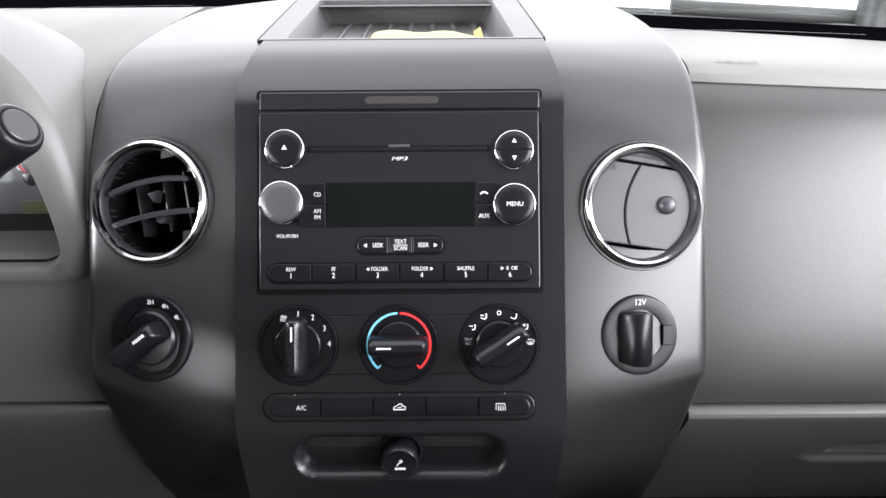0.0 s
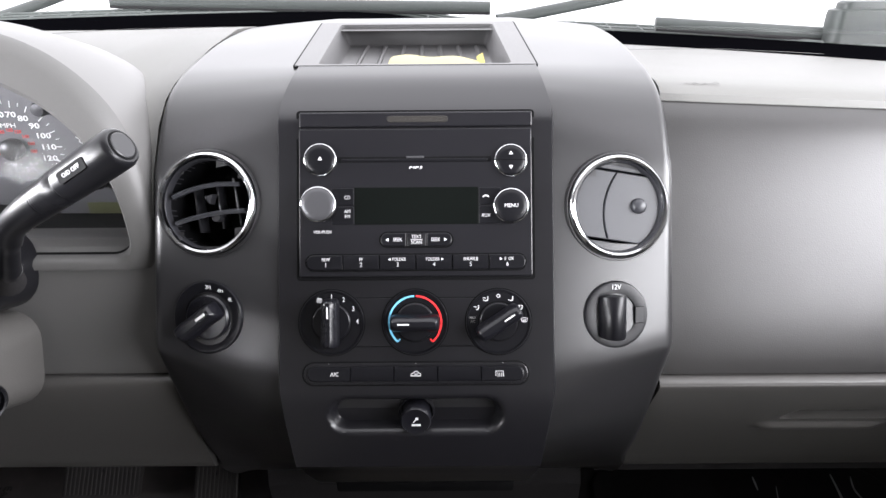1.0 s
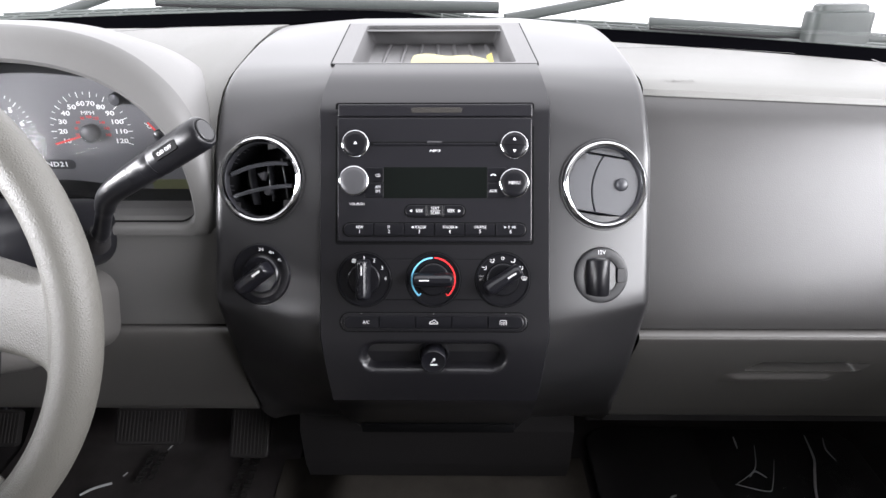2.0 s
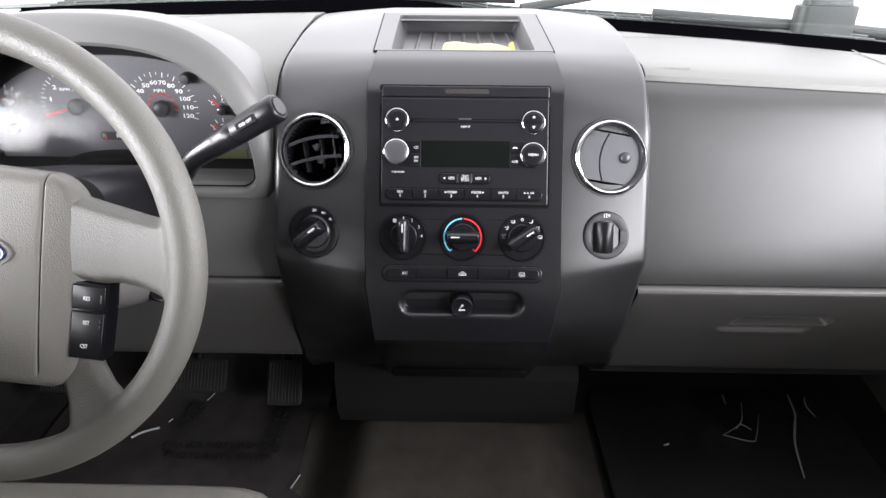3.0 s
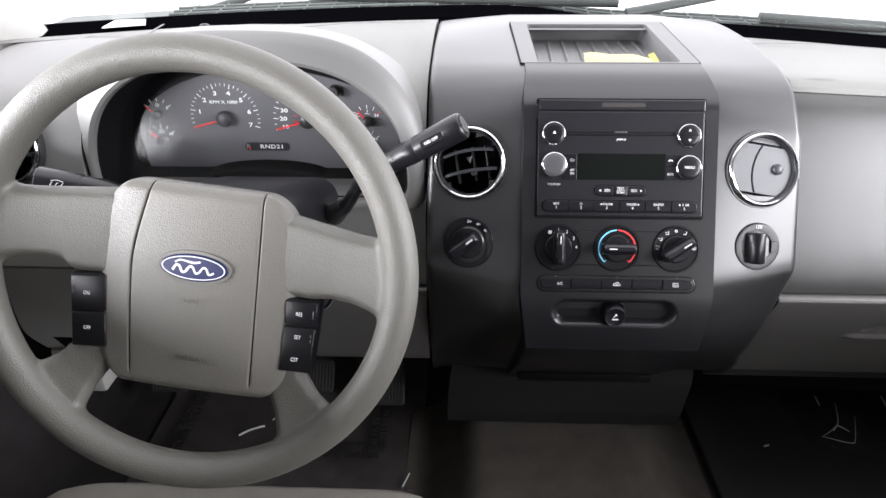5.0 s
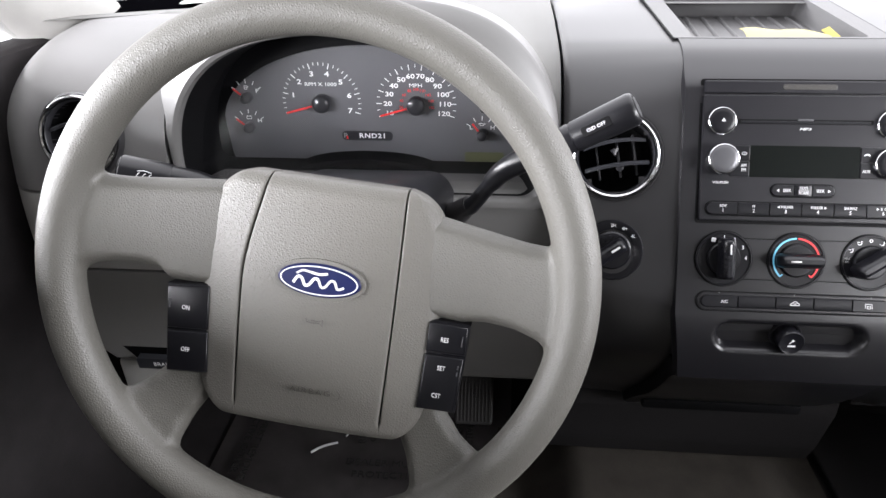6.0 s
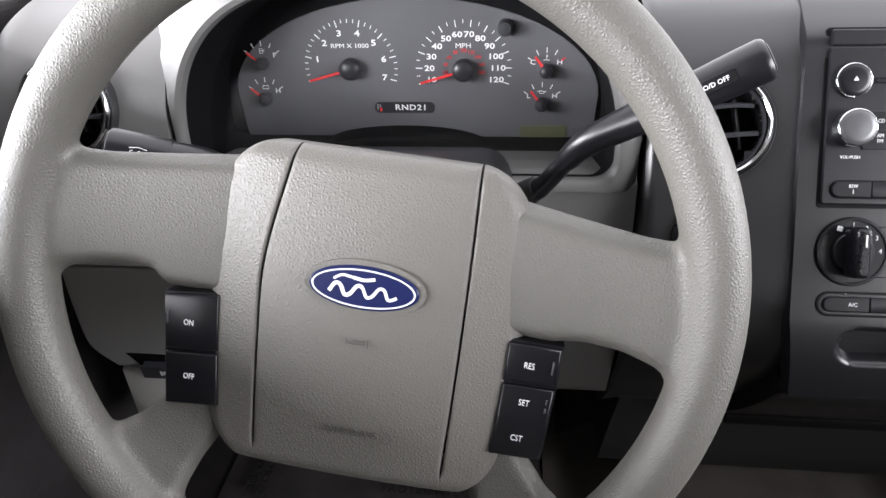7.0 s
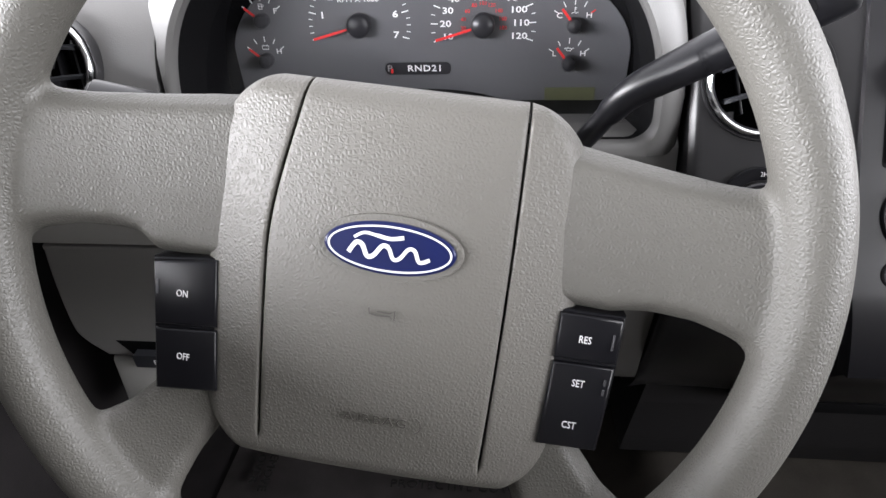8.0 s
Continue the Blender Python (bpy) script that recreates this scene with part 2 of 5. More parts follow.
def lettering(text, size, m, mat, parent, name="lettering", depth=0.0002, spacing=1.0, squeeze=1.0, lean=0.0, heavy=0.0):
    """Words in the built-in font, centred at m's origin, in its xy plane."""
    cu = bpy.data.curves.new("words", "FONT")
    cu.body, cu.size, cu.align_x, cu.align_y = text, size * 1.38, "CENTER", "CENTER"
    cu.extrude, cu.space_character, cu.resolution_u, cu.shear, cu.offset = depth, spacing, 2, lean, heavy * size
    tmp = new("words", cu)
    bpy.context.view_layer.update()
    me = bpy.data.meshes.new_from_object(tmp.evaluated_get(bpy.context.evaluated_depsgraph_get()))
    bpy.data.objects.remove(tmp)
    bpy.data.curves.remove(cu)
    me.transform(m @ Matrix.Diagonal((squeeze, 1, 1, 1)))
    me.materials.clear()
    me.materials.append(mat)
    ob = new(name, me)
    ob.parent = parent
    return ob


def stroke(points, width, z, m, bm=None):
    """Flat printed line of a width along points in m's xy plane."""
    bm = bm or bmesh.new()
    p = [Vector((q[0], q[1])) for q in points]
    rows = []
    for i in range(len(p)):
        d = (p[min(i + 1, len(p) - 1)] - p[max(i - 1, 0)]).normalized()
        nrm = Vector((-d.y, d.x)) * width / 2
        rows.append([(*(p[i] + nrm), z), (*(p[i] - nrm), z), (*(p[i] - nrm), z - 0.0003), (*(p[i] + nrm), z - 0.0003)])
    rows = [[m @ Vector(q) for q in r] for r in rows]
    return loft(rows, bm=bm)


def smoothstep(a, b, x):
    t = min(1, max(0, (x - a) / (b - a)))
    return t * t * (3 - 2 * t)


# frames of reference: the leaning face of the centre stack, and the steering wheel
STACK = pose(0, 0.431, 0.796, 63.7)
WHEEL = pose(-0.4304, 0.2182, 0.8385, 71.0) @ pose(0, 0, 0, 0, 0, -8.0)


VENT_DRIVER = STACK @ pose(-0.1785, 0.0635, -0.0105, 2, -8)
VENT_PASSENGER = STACK @ pose(0.1725, 0.0585, -0.0105, 2, 8)
VENT_OUTBOARD = pose(-0.752, 0.466, 0.861, 74)


def sp(v, w):
    """(y, z) of a point v up the stack's face and w out of it."""
    return (0.431 + 0.443 * v - 0.8965 * w, 0.796 + 0.8965 * v + 0.443 * w)


def at_stack(x, v, w=0.0, turn=0.0):
    return STACK @ pose(x, v, w, 0, 0, turn)


# ---- cab shell ----
def shell():
    # floor with the transmission tunnel, rising to the toe board
    rows = []
    for i in range(61):
        x = -0.92 + 1.84 * i / 60
        hump = 0.075 * (1 - smoothstep(0.13, 0.25, abs(x + 0.015)))
        row = []
        for y, z, k in ((-1.78, 0.2, 1), (-0.3, 0.2, 1), (0.2, 0.2, 1), (0.4, 0.2, 1), (0.6, 0.2, 1.0), (0.75, 0.2, 0.9), (0.86, 0.215, 0.6), (0.95, 0.29, 0.3), (1.02, 0.4, 0.1), (1.06, 0.55, 0), (1.07, 0.9, 0)):
            row.append((x, y, z + hump * k))
        rows.append(row + [(x, 1.11, 0.9), (x, 1.1, 0.5), (x, 1.0, 0.15), (x, 0.8, 0.12), (x, -1.78, 0.12)])
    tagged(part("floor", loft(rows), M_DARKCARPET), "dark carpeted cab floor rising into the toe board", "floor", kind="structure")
    # carpet saddle over the tunnel, its colour lightened for light falling there
    rows = []
    for i in range(41):
        x = -0.285 + 0.54 * i / 40
        hump = 0.075 * (1 - smoothstep(0.13, 0.25, abs(x + 0.015)))
        rows.append([(x, y, 0.2 + hump * k + d) for y, k, d in ((-0.35, 1, 0.008), (0.0, 1, 0.008), (0.3, 1, 0.008), (0.5, 1, 0.008), (0.62, 1, 0.01), (0.72, 0.92, 0.012), (0.74, 0.9, 0.0), (0.4, 1, -0.01), (-0.35, 1, -0.01))])
    tagged(part("tunnel_carpet", loft(rows), M_CARPET), "worn brownish grey carpet over the transmission tunnel, lightened as if lit", "carpet", kind="structure")
    # roof, rear wall, pillars
    rows = []
    for i in range(25):
        x = -0.88 + 1.76 * i / 24
        s = 0.05 * (abs(x) / 0.88) ** 3
        rows.append([(x, 0.16, 1.5 - s), (x, -0.2, 1.55 - s), (x, -1.0, 1.545 - s), (x, -1.78, 1.51 - s), (x, -1.78, 1.57 - s), (x, -1.0, 1.61 - s), (x, -0.2, 1.61 - s), (x, 0.14, 1.56 - s)])
    tagged(part("ceiling", loft(rows), M_LINER), "pale grey cloth headliner of the cab", "ceiling", kind="structure")
    bm = box(-0.92, 0.92, -1.82, -1.76, 0.12, 1.05, 0.01)
    box(-0.92, -0.6, -1.82, -1.76, 1.05, 1.56, 0.01, bm)
    box(0.6, 0.92, -1.82, -1.76, 1.05, 1.56, 0.01, bm)
    box(-0.6, 0.6, -1.82, -1.76, 1.46, 1.56, 0.01, bm)
    # unseen rear wall and glass kept dark so the bezel reflects little
    tagged(part("wall_rear", bm, M_REAR), "charcoal trimmed rear wall of the cab with a window opening", "wall", kind="structure")
    tagged(part("window_rear", box(-0.61, 0.61, -1.792, -1.788, 1.04, 1.47, 0), M_TINT), "unseen rear window of the cab, tinted to dim light", "window", kind="structure")
    for sgn, num in ((-1, 1), (1, 2)):
        bm = box(min(sgn * 0.875, sgn * 0.94), max(sgn * 0.875, sgn * 0.94), -1.78, 1.02, 0.12, 0.93, 0.012)
        box(min(sgn * 0.85, sgn * 0.92), max(sgn * 0.85, sgn * 0.92), -0.92, -0.82, 0.93, 1.53, 0.012, bm)
        box(min(sgn * 0.85, sgn * 0.92), max(sgn * 0.85, sgn * 0.92), -1.77, -1.6, 0.93, 1.53, 0.012, bm)
        # driver's panel near black; passenger's kept pale to bounce light onto the stack
        tagged(part("wall_side_%d" % num, bm, M_DARKCARPET if sgn < 0 else M_TRIM), "dark inner door panel of the cab" if sgn < 0 else "grey inner door panel of the cab, pale to bounce light", "door panel", kind="structure")
        win = loft([[(sgn * 0.895, -0.83, 0.92), (sgn * 0.895, 0.62, 0.92), (sgn * 0.85, 0.1, 1.5), (sgn * 0.85, -0.83, 1.5)],
                    [(sgn * 0.899, -0.83, 0.92), (sgn * 0.899, 0.62, 0.92), (sgn * 0.854, 0.1, 1.5), (sgn * 0.854, -0.83, 1.5)]])
        tagged(part("window_side_%d" % num, win, M_GLASS, smooth=False), "clear side window of the cab", "window", kind="structure")
        # unseen rear side glass, tint added to cut the side lamps' light
        back = loft([[(sgn * 0.895, -1.61, 0.92), (sgn * 0.895, -0.91, 0.92), (sgn * 0.85, -0.91, 1.5), (sgn * 0.85, -1.61, 1.5)],
                     [(sgn * 0.899, -1.61, 0.92), (sgn * 0.899, -0.91, 0.92), (sgn * 0.854, -0.91, 1.5), (sgn * 0.854, -1.61, 1.5)]])
        tagged(part("window_side_%d" % (num + 2), back, M_TINT, smooth=False), "unseen rear side window of the cab, tinted to dim light", "window", kind="structure")
        line = smooth_line([(sgn * 0.872, 0.75, 0.88), (sgn * 0.9, 0.69, 0.945), (sgn * 0.938, 0.61, 1.01), (sgn * 0.955, 0.46, 1.18), (sgn * 0.9, 0.15, 1.5)], 8)
        pil = tube(line, [0.042 + 0.036 * (1 - smoothstep(0, 14, k)) for k in range(len(line))], 20)
        tagged(part("pillar_%d" % num, pil, M_TRIM), "pale grey moulded windscreen pillar trim", "pillar", kind="structure")


def screen_base(x):
    """y of the dashboard's front edge under the windscreen."""
    return 0.93 - 0.30 * x * x


def door_dip(x):
    """How far the passenger's dash top sinks towards the door."""
    return 0.045 * max(0.0, x - 0.2246)


def foot_height(x):
    """Height of the dashboard's front edge."""
    return 0.931 - 0.014 * math.tanh(x / 0.08) - 0.8 * door_dip(x)


def windscreen():
    rows = []
    for i in range(33):
        x = -0.87 + 1.74 * i / 32
        yb, yt = screen_base(x) + 0.06, 0.2 - 0.1 * x * x
        rows.append([(x * (1 - 0.07 * s), yb + (yt - yb) * s, 0.93 + 0.59 * s) for s in (0, 0.25, 0.5, 0.75, 1)] +
                    [(x * (1 - 0.07 * s), yb + (yt - yb) * s + 0.004, 0.935 + 0.59 * s) for s in (1, 0.75, 0.5, 0.25, 0)])
    ob = tagged(part("windscreen", loft(rows), M_GLASS), "clear raked windscreen above the dashboard", "windscreen", kind="structure")
    # black border along the foot of the glass
    rows = []
    for i in range(33):
        x = -0.87 + 1.74 * i / 32
        y = screen_base(x)
        z = foot_height(x)
        rows.append([(x, y - 0.012, z - 0.03), (x, y - 0.012, z + 0.003), (x, y + 0.03, z + 0.009), (x, y + 0.055, z + 0.013), (x, y + 0.06, z - 0.01), (x, y + 0.02, z - 0.03)])
    tagged(part("trim_windscreen", loft(rows), M_FRIT), "black seal along the foot of the windscreen", "trim", kind="structure")


def identity_plate():
    pl = thing("identity_plate", "small pale metal identity plate at the foot of the windscreen", "plate", at=(-0.72, 0.785, 0.957))
    part("plate", moved(slab([(-0.746, 0.742), (-0.69, 0.77), (-0.712, 0.82), (-0.757, 0.808)], -0.001, 0.0006, 0.0003), Matrix.Translation((0.72, -0.785, 0))), material("pale_plate", (0.55, 0.56, 0.54), 0.45), pl)


def outside():
    tagged(part("ground", box(-30, 30, -30, 30, -0.62, -0.6, 0), M_BOOTH), "white painted booth floor", "floor", kind="structure")
    cowl = thing("cowl", "weathered grey plastic cowl grille below the windscreen", "cowl panel", at=(0, 1.02, 0.94))
    inv = Matrix.Translation((0, -1.02, -0.94))
    rows = []
    for i in range(41):
        x = -0.87 + 1.74 * i / 40
        y = screen_base(x) + 0.06
        z = foot_height(x)
        rows.append([(x, y + 0.004, z - 0.02), (x, y + 0.01, z + 0.003), (x, y + 0.11, z + 0.007), (x, y + 0.13, z - 0.02), (x, y + 0.1, z - 0.04)])
    part("panel", moved(loft(rows), inv), M_COWL, cowl)
    # ribs and cross bars of the intake grille
    for k in range(4):
        pts = [(x / 40, screen_base(x / 40) + 0.078 + 0.022 * k, foot_height(x / 40) + 0.007 + 0.002 * k) for x in range(-28, 29, 2)]
        part("slat", moved(tube(pts, 0.003, 6), inv), M_COWL, cowl)
    for i in range(-14, 15):
        x = i * 0.048
        y, z = screen_base(x), foot_height(x)
        part("cross_bar", moved(tube([(x, y + 0.075, z + 0.007), (x, y + 0.16, z + 0.014)], 0.0018, 6), inv), M_COWL, cowl)
    hood = []
    for i in range(25):
        x = -0.8 + 1.6 * i / 24
        y = screen_base(x) + 0.2
        hood.append([(x, y, 0.90), (x, y + 0.02, 0.92), (x, y + 0.5, 0.94), (x, y + 0.9, 0.92), (x, y + 1.1, 0.86), (x, y + 1.1, 0.6), (x, y, 0.6)])
    tagged(part("hood", loft(hood), M_PAINT), "white painted hood of the truck", "hood")
    for blade, arm in (([(-0.482, 1.0, 0.974), (-0.199, 1.02, 0.964), (0.098, 1.02, 0.958)], [(-0.693, 0.97, 0.94), (-0.644, 0.98, 0.953), (-0.568, 1.0, 0.977), (-0.517, 1.02, 0.998)]), ([(0.343, 0.97, 0.938), (0.665, 0.93, 0.92), (0.823, 0.89, 0.908)], [(0.106, 0.98, 0.943), (0.163, 0.99, 0.951), (0.283, 1.0, 0.972), (0.379, 1.0, 0.993)])):
        w = thing("wiper", "black windscreen wiper resting at the foot of the glass", "wiper", "wipers", at=blade[0])
        iv = Matrix.Translation(-Vector(blade[0]))
        line = smooth_line(blade, 8)
        part("blade", moved(tube(line, 0.0095, 10, flat=0.75), iv), M_WIPER, w, "dark rubber blade")
        part("squeegee", moved(tube([p + Vector((0, -0.006, -0.009)) for p in line], 0.0025, 6), iv), M_RUBBER, w)
        part("arm", moved(tube(smooth_line(arm, 6), 0.0095, 10, flat=0.7), iv), M_WIPER, w, "dark steel arm")
    cap = thing("wiper_pivot", "rounded dark plastic wiper pivot cover on the cowl", "pivot cover", at=(0.63, 0.93, 0.94))
    part("cover", loft([[(x * k, y * k, z) for x, y in rrect(0.104, 0.04, 0.016)] for k, z in ((1.0, -0.03), (1.0, 0.012), (0.97, 0.018), (0.8, 0.02), (0.78, 0.027), (0.7, 0.03))]), M_WIPER, cap)


# ---- dashboard ----
def dashboard():
    dash = thing("dashboard", "two-tone grey moulded truck dashboard with soft top pad", "dashboard", at=(0, 0.75, 0.5))
    inv = Matrix.Translation((0, -0.75, -0.5))

    def strip(name, profile, x0, x1, mat, n=24, label="", hole=None):
        rows = []
        for i in range(n + 1):
            x = x0 + (x1 - x0) * i / n
            rows.append([(x, *q) for q in profile(x)])
        bm = loft(rows)
        if hole:
            punch(bm, hole, 0.0445)
        return part(name, moved(bm, inv), mat, dash, label)

    # passenger side
    def pas_top(x):
        y = screen_base(x)
        d = door_dip(x)
        return [(y, 0.85), (y, 0.917 - d * 0.8), (y - 0.03, 0.922 - d * 0.85), (min(0.75, y - 0.05), 0.926 - d * 0.9), (min(0.65, y - 0.08), 0.929 - d), (0.6, 0.930 - d), (0.576, 0.9285 - d), (0.564, 0.9255 - d), (0.5565, 0.921 - d), (0.555, 0.9145 - d), (0.57, 0.90 - d), (0.65, 0.86)]

    strip("passenger_top_pad", pas_top, 0.2256, 0.875, M_TOP, label="pale grey grained top pad")
    front = [(q.x, q.y) for q in smooth_line([(0.56, 0.9145), (0.5525, 0.9115), (0.5385, 0.895), (0.52, 0.855), (0.502, 0.81), (0.483, 0.765), (0.466, 0.725), (0.455, 0.695), (0.452, 0.679)], 4)]
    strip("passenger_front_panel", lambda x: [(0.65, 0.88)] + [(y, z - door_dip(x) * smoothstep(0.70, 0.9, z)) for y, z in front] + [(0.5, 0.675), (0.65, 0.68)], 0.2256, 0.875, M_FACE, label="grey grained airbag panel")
    glove = [(q.x, q.y) for q in smooth_line([(0.462, 0.676), (0.45, 0.6755), (0.4445, 0.672), (0.447, 0.662), (0.472, 0.617), (0.515, 0.545), (0.545, 0.49), (0.56, 0.462), (0.575, 0.452)], 26)]

    def glove_profile(x):
        """The door's face with the moulded finger pull: a hollow above a rounded lip."""
        out = []
        for y, z in glove:
            slant = (z - 0.6) * 0.5
            wide = smoothstep(0.372, 0.382, x - slant) * (1 - smoothstep(0.498, 0.508, x - slant))
            hollow = smoothstep(0.597, 0.6, z) * (1 - smoothstep(0.617, 0.6185, z)) * (1 - 0.85 * smoothstep(0.598, 0.617, z))
            lip_wide = smoothstep(0.348, 0.372, x) * (1 - smoothstep(0.47, 0.494, x))
            lip = max(0, 1 - ((z - 0.579) / 0.0095) ** 2)
            out.append((y + 0.02 * wide * hollow - 0.006 * lip_wide * lip, z))
        return [(0.6, 0.676)] + out + [(0.65, 0.45)]

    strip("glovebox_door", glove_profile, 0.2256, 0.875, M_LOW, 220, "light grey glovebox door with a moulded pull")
    part("underside", moved(box(0.21, 0.84, 0.57, 1.06, 0.44, 0.46, 0.004), inv), M_RUBBER, dash, "black underside panel")
    lettering("AIRBAG", 0.0062, inv @ pose(0.262, 0.572, 0.9264, 10), M_TOP, dash, spacing=1.15, squeeze=1.5, depth=0.00008)

    # driver side: top, face with the arched cluster opening, knee panel
    def drv_top(x):
        y = screen_base(x)
        behind = [(0.62, 0.945), (0.60, 0.935), (0.592, 0.92), (0.588, 0.88), (0.586, 0.83), (0.585, 0.79)]
        shoulder = [(0.60, 0.9485), (0.575, 0.944), (0.566, 0.936), (0.57, 0.92), (0.588, 0.88), (0.586, 0.83)]
        cheek = [(0.615, 0.935), (0.58, 0.929), (0.552, 0.919), (0.527, 0.901), (0.498, 0.866), (0.48, 0.83)]
        outer = [(0.69, 0.949), (0.68, 0.946), (0.675, 0.94), (0.675, 0.90), (0.675, 0.85), (0.675, 0.8)]
        k = smoothstep(0.1, 0.17, abs(x + 0.452))
        rim = [(a + (c - a) * k, b + (d - b) * k) for (a, b), (c, d) in zip(behind, shoulder)]
        up, down = smoothstep(-0.31, -0.257, x), smoothstep(-0.2545, -0.2515, x)
        rim = [(a + (c - a) * q, b + (d - b) * q) for (a, b), (c, d), q in zip(rim, cheek, (up, up, smoothstep(-0.285, -0.257, x), down, down, down))]
        left = smoothstep(-0.653, -0.657, x)
        rim = [(a + (c - a) * left, b + (d - b) * left) for (a, b), (c, d) in zip(rim, outer)]
        last = (0.7, 0.76) if down < 0.5 else (0.6, 0.786)
        return [(y, 0.88), (y, 0.935), (y - 0.03, 0.947), (min(0.80, y - 0.045), 0.953), (min(0.70, y - 0.07), 0.952 - 0.006 * up)] + rim + [last]

    strip("driver_top_pad", drv_top, -0.875, -0.2335, M_TOP, 330, label="pale grey grained top pad")
    XC, HW, ZB, ZT = -0.452, 0.197, 0.794, 0.967

    def arch(g, gz, n=60):
        """Opening outline grown by g: up the left side, over and down, then back along the bottom."""
        pts = []
        for i in range(n + 1):
            a = math.pi * i / n
            c, s = -math.cos(a), math.sin(a)
            dx = (HW + g * (1 - 0.4 * smoothstep(0.2, 0.9, c))) * math.copysign(abs(c) ** (2 / 2.7), c)
            pts.append((XC + dx, ZB + 0.02 + (ZT - ZB - 0.02 + gz) * abs(s) ** (2 / 2.5)))
        r = 0.02
        for i in range(1, 9):
            a = math.pi / 2 * i / 8
            pts.append((XC + HW + 0.6 * g - r * (1 - math.cos(a)), ZB + 0.02 - (r + g) * math.sin(a)))
        for i in range(1, 16):
            pts.append((XC + (HW + g * (0.6 + 0.4 * i / 16) - r) * (1 - 2 * i / 16), ZB - g))
        for i in range(0, 8):
            a = math.pi / 2 * (1 - i / 8)
            pts.append((XC - HW - g + r * (1 - math.cos(a)), ZB + 0.02 - (r + g) * math.sin(a)))
        return pts

    rows = []
    for g, gz, y, yl in ((0.056, -0.035, 0.70, 0.52), (0.052, -0.015, 0.65, 0.51), (0.049, 0.01, 0.60, 0.50), (0.046, 0.0285, 0.545, 0.488), (0.0435, 0.0315, 0.505, 0.481), (0.042, 0.0315, 0.494, 0.478), (0.039, 0.0295, 0.4865, 0.476), (0.026, 0.0195, 0.4785, 0.4725), (0.012, 0.009, 0.4745, 0.469), (0.004, 0.004, 0.471, 0.469), (0.0, 0.0, 0.473, 0.472), (-0.0015, -0.0015, 0.478, 0.477), (-0.002, -0.002, 0.482, 0.48), (-0.006, -0.006, 0.53, 0.53), (-0.008, -0.008, 0.575, 0.575)):
        row = []
        for x, z in arch(g, gz):
            k = smoothstep(0.83, 0.94, z)
            x = -0.2325 - 0.005 * math.log(1 + math.exp((-0.2325 - x) / 0.005))
            row.append((max(-0.655, x), yl + (y - yl) * k, max(0.785, z)))
        rows.append(row)
    part("binnacle", moved(loft(rows[:6], caps=False), inv), M_HOOD, dash, "grey arched instrument hood")
    part("hood_band", moved(loft(rows[5:-2], caps=False), inv), M_BAND, dash, "darker grey band round the instruments")
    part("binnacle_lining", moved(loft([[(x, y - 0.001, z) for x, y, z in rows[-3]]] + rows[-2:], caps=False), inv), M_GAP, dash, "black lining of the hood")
    face = [(q.x, q.y) for q in smooth_line([(0.49, 0.80), (0.478, 0.793), (0.474, 0.786), (0.470, 0.755), (0.466, 0.715), (0.463, 0.685), (0.463, 0.676)], 4)]
    strip("driver_panel", lambda x: [(0.6, 0.80)] + face + [(0.6, 0.674)], -0.655, -0.2335, M_BAND, label="grey panel below the instruments")
    knee = [(q.x, q.y) for q in smooth_line([(0.47, 0.673), (0.46, 0.671), (0.457, 0.664), (0.462, 0.64), (0.478, 0.59), (0.49, 0.545), (0.499, 0.522), (0.512, 0.516)], 4)]
    strip("knee_panel", lambda x: [(0.6, 0.672)] + knee + [(0.65, 0.518)], -0.655, -0.2335, M_LOW, label="light grey knee panel")
    # outboard panel with its own vent
    out = [(q.x, q.y) for q in smooth_line([(0.69, 0.952), (0.64, 0.9495), (0.58, 0.9405), (0.53, 0.923), (0.494, 0.895), (0.473, 0.858), (0.459, 0.798)], 9)]
    low = [(q.x, q.y) for q in smooth_line([(0.459, 0.794), (0.456, 0.77), (0.453, 0.73), (0.455, 0.70)], 4)]

    def rounded_end(line):
        def profile(x):
            r = min(1.0, max(0.0, (-0.815 - x) / 0.052))
            bend = 1 - math.sqrt(1 - r * r)
            return [(y + 0.05 * bend, z - 0.028 * bend * smoothstep(0.85, 0.935, z)) for y, z in line]
        return profile

    strip("outboard_panel", rounded_end([(0.75, 0.9)] + out + [(0.6, 0.798)]), -0.866, -0.660, M_HOOD, 80, "grey outboard panel", VENT_OUTBOARD)
    strip("outboard_lower_panel", rounded_end([(0.6, 0.794)] + low + [(0.6, 0.698)]), -0.866, -0.660, M_TRIM, label="pale grey lower panel")
    tilt = inv @ pose(0, 0.4655, 0.62, 96.6)
    edge = smooth_line([(-0.812, 0.076, 0), (-0.82, 0.03, 0), (-0.826, -0.03, 0), (-0.82, -0.052, 0), (-0.801, -0.074, 0)], 6)
    rel = part("brake_release_panel", slab([(-0.657, 0.076)] + [(p.x, p.y) for p in edge] + [(-0.657, -0.077)], -0.03, 0.0, 0.003, tilt), M_LIFTED, dash, "grey panel holding the brake release, lightened for missing light")
    # near-black plate on the surface stands in for the recess's shade
    part("recess", slab([(-0.784, -0.05), (-0.69, -0.05), (-0.69, -0.0745), (-0.768, -0.0745)], -0.01, 0.0006, 0.0003, tilt), M_GAP, rel, "dark plate painted as the shade of a finger recess")
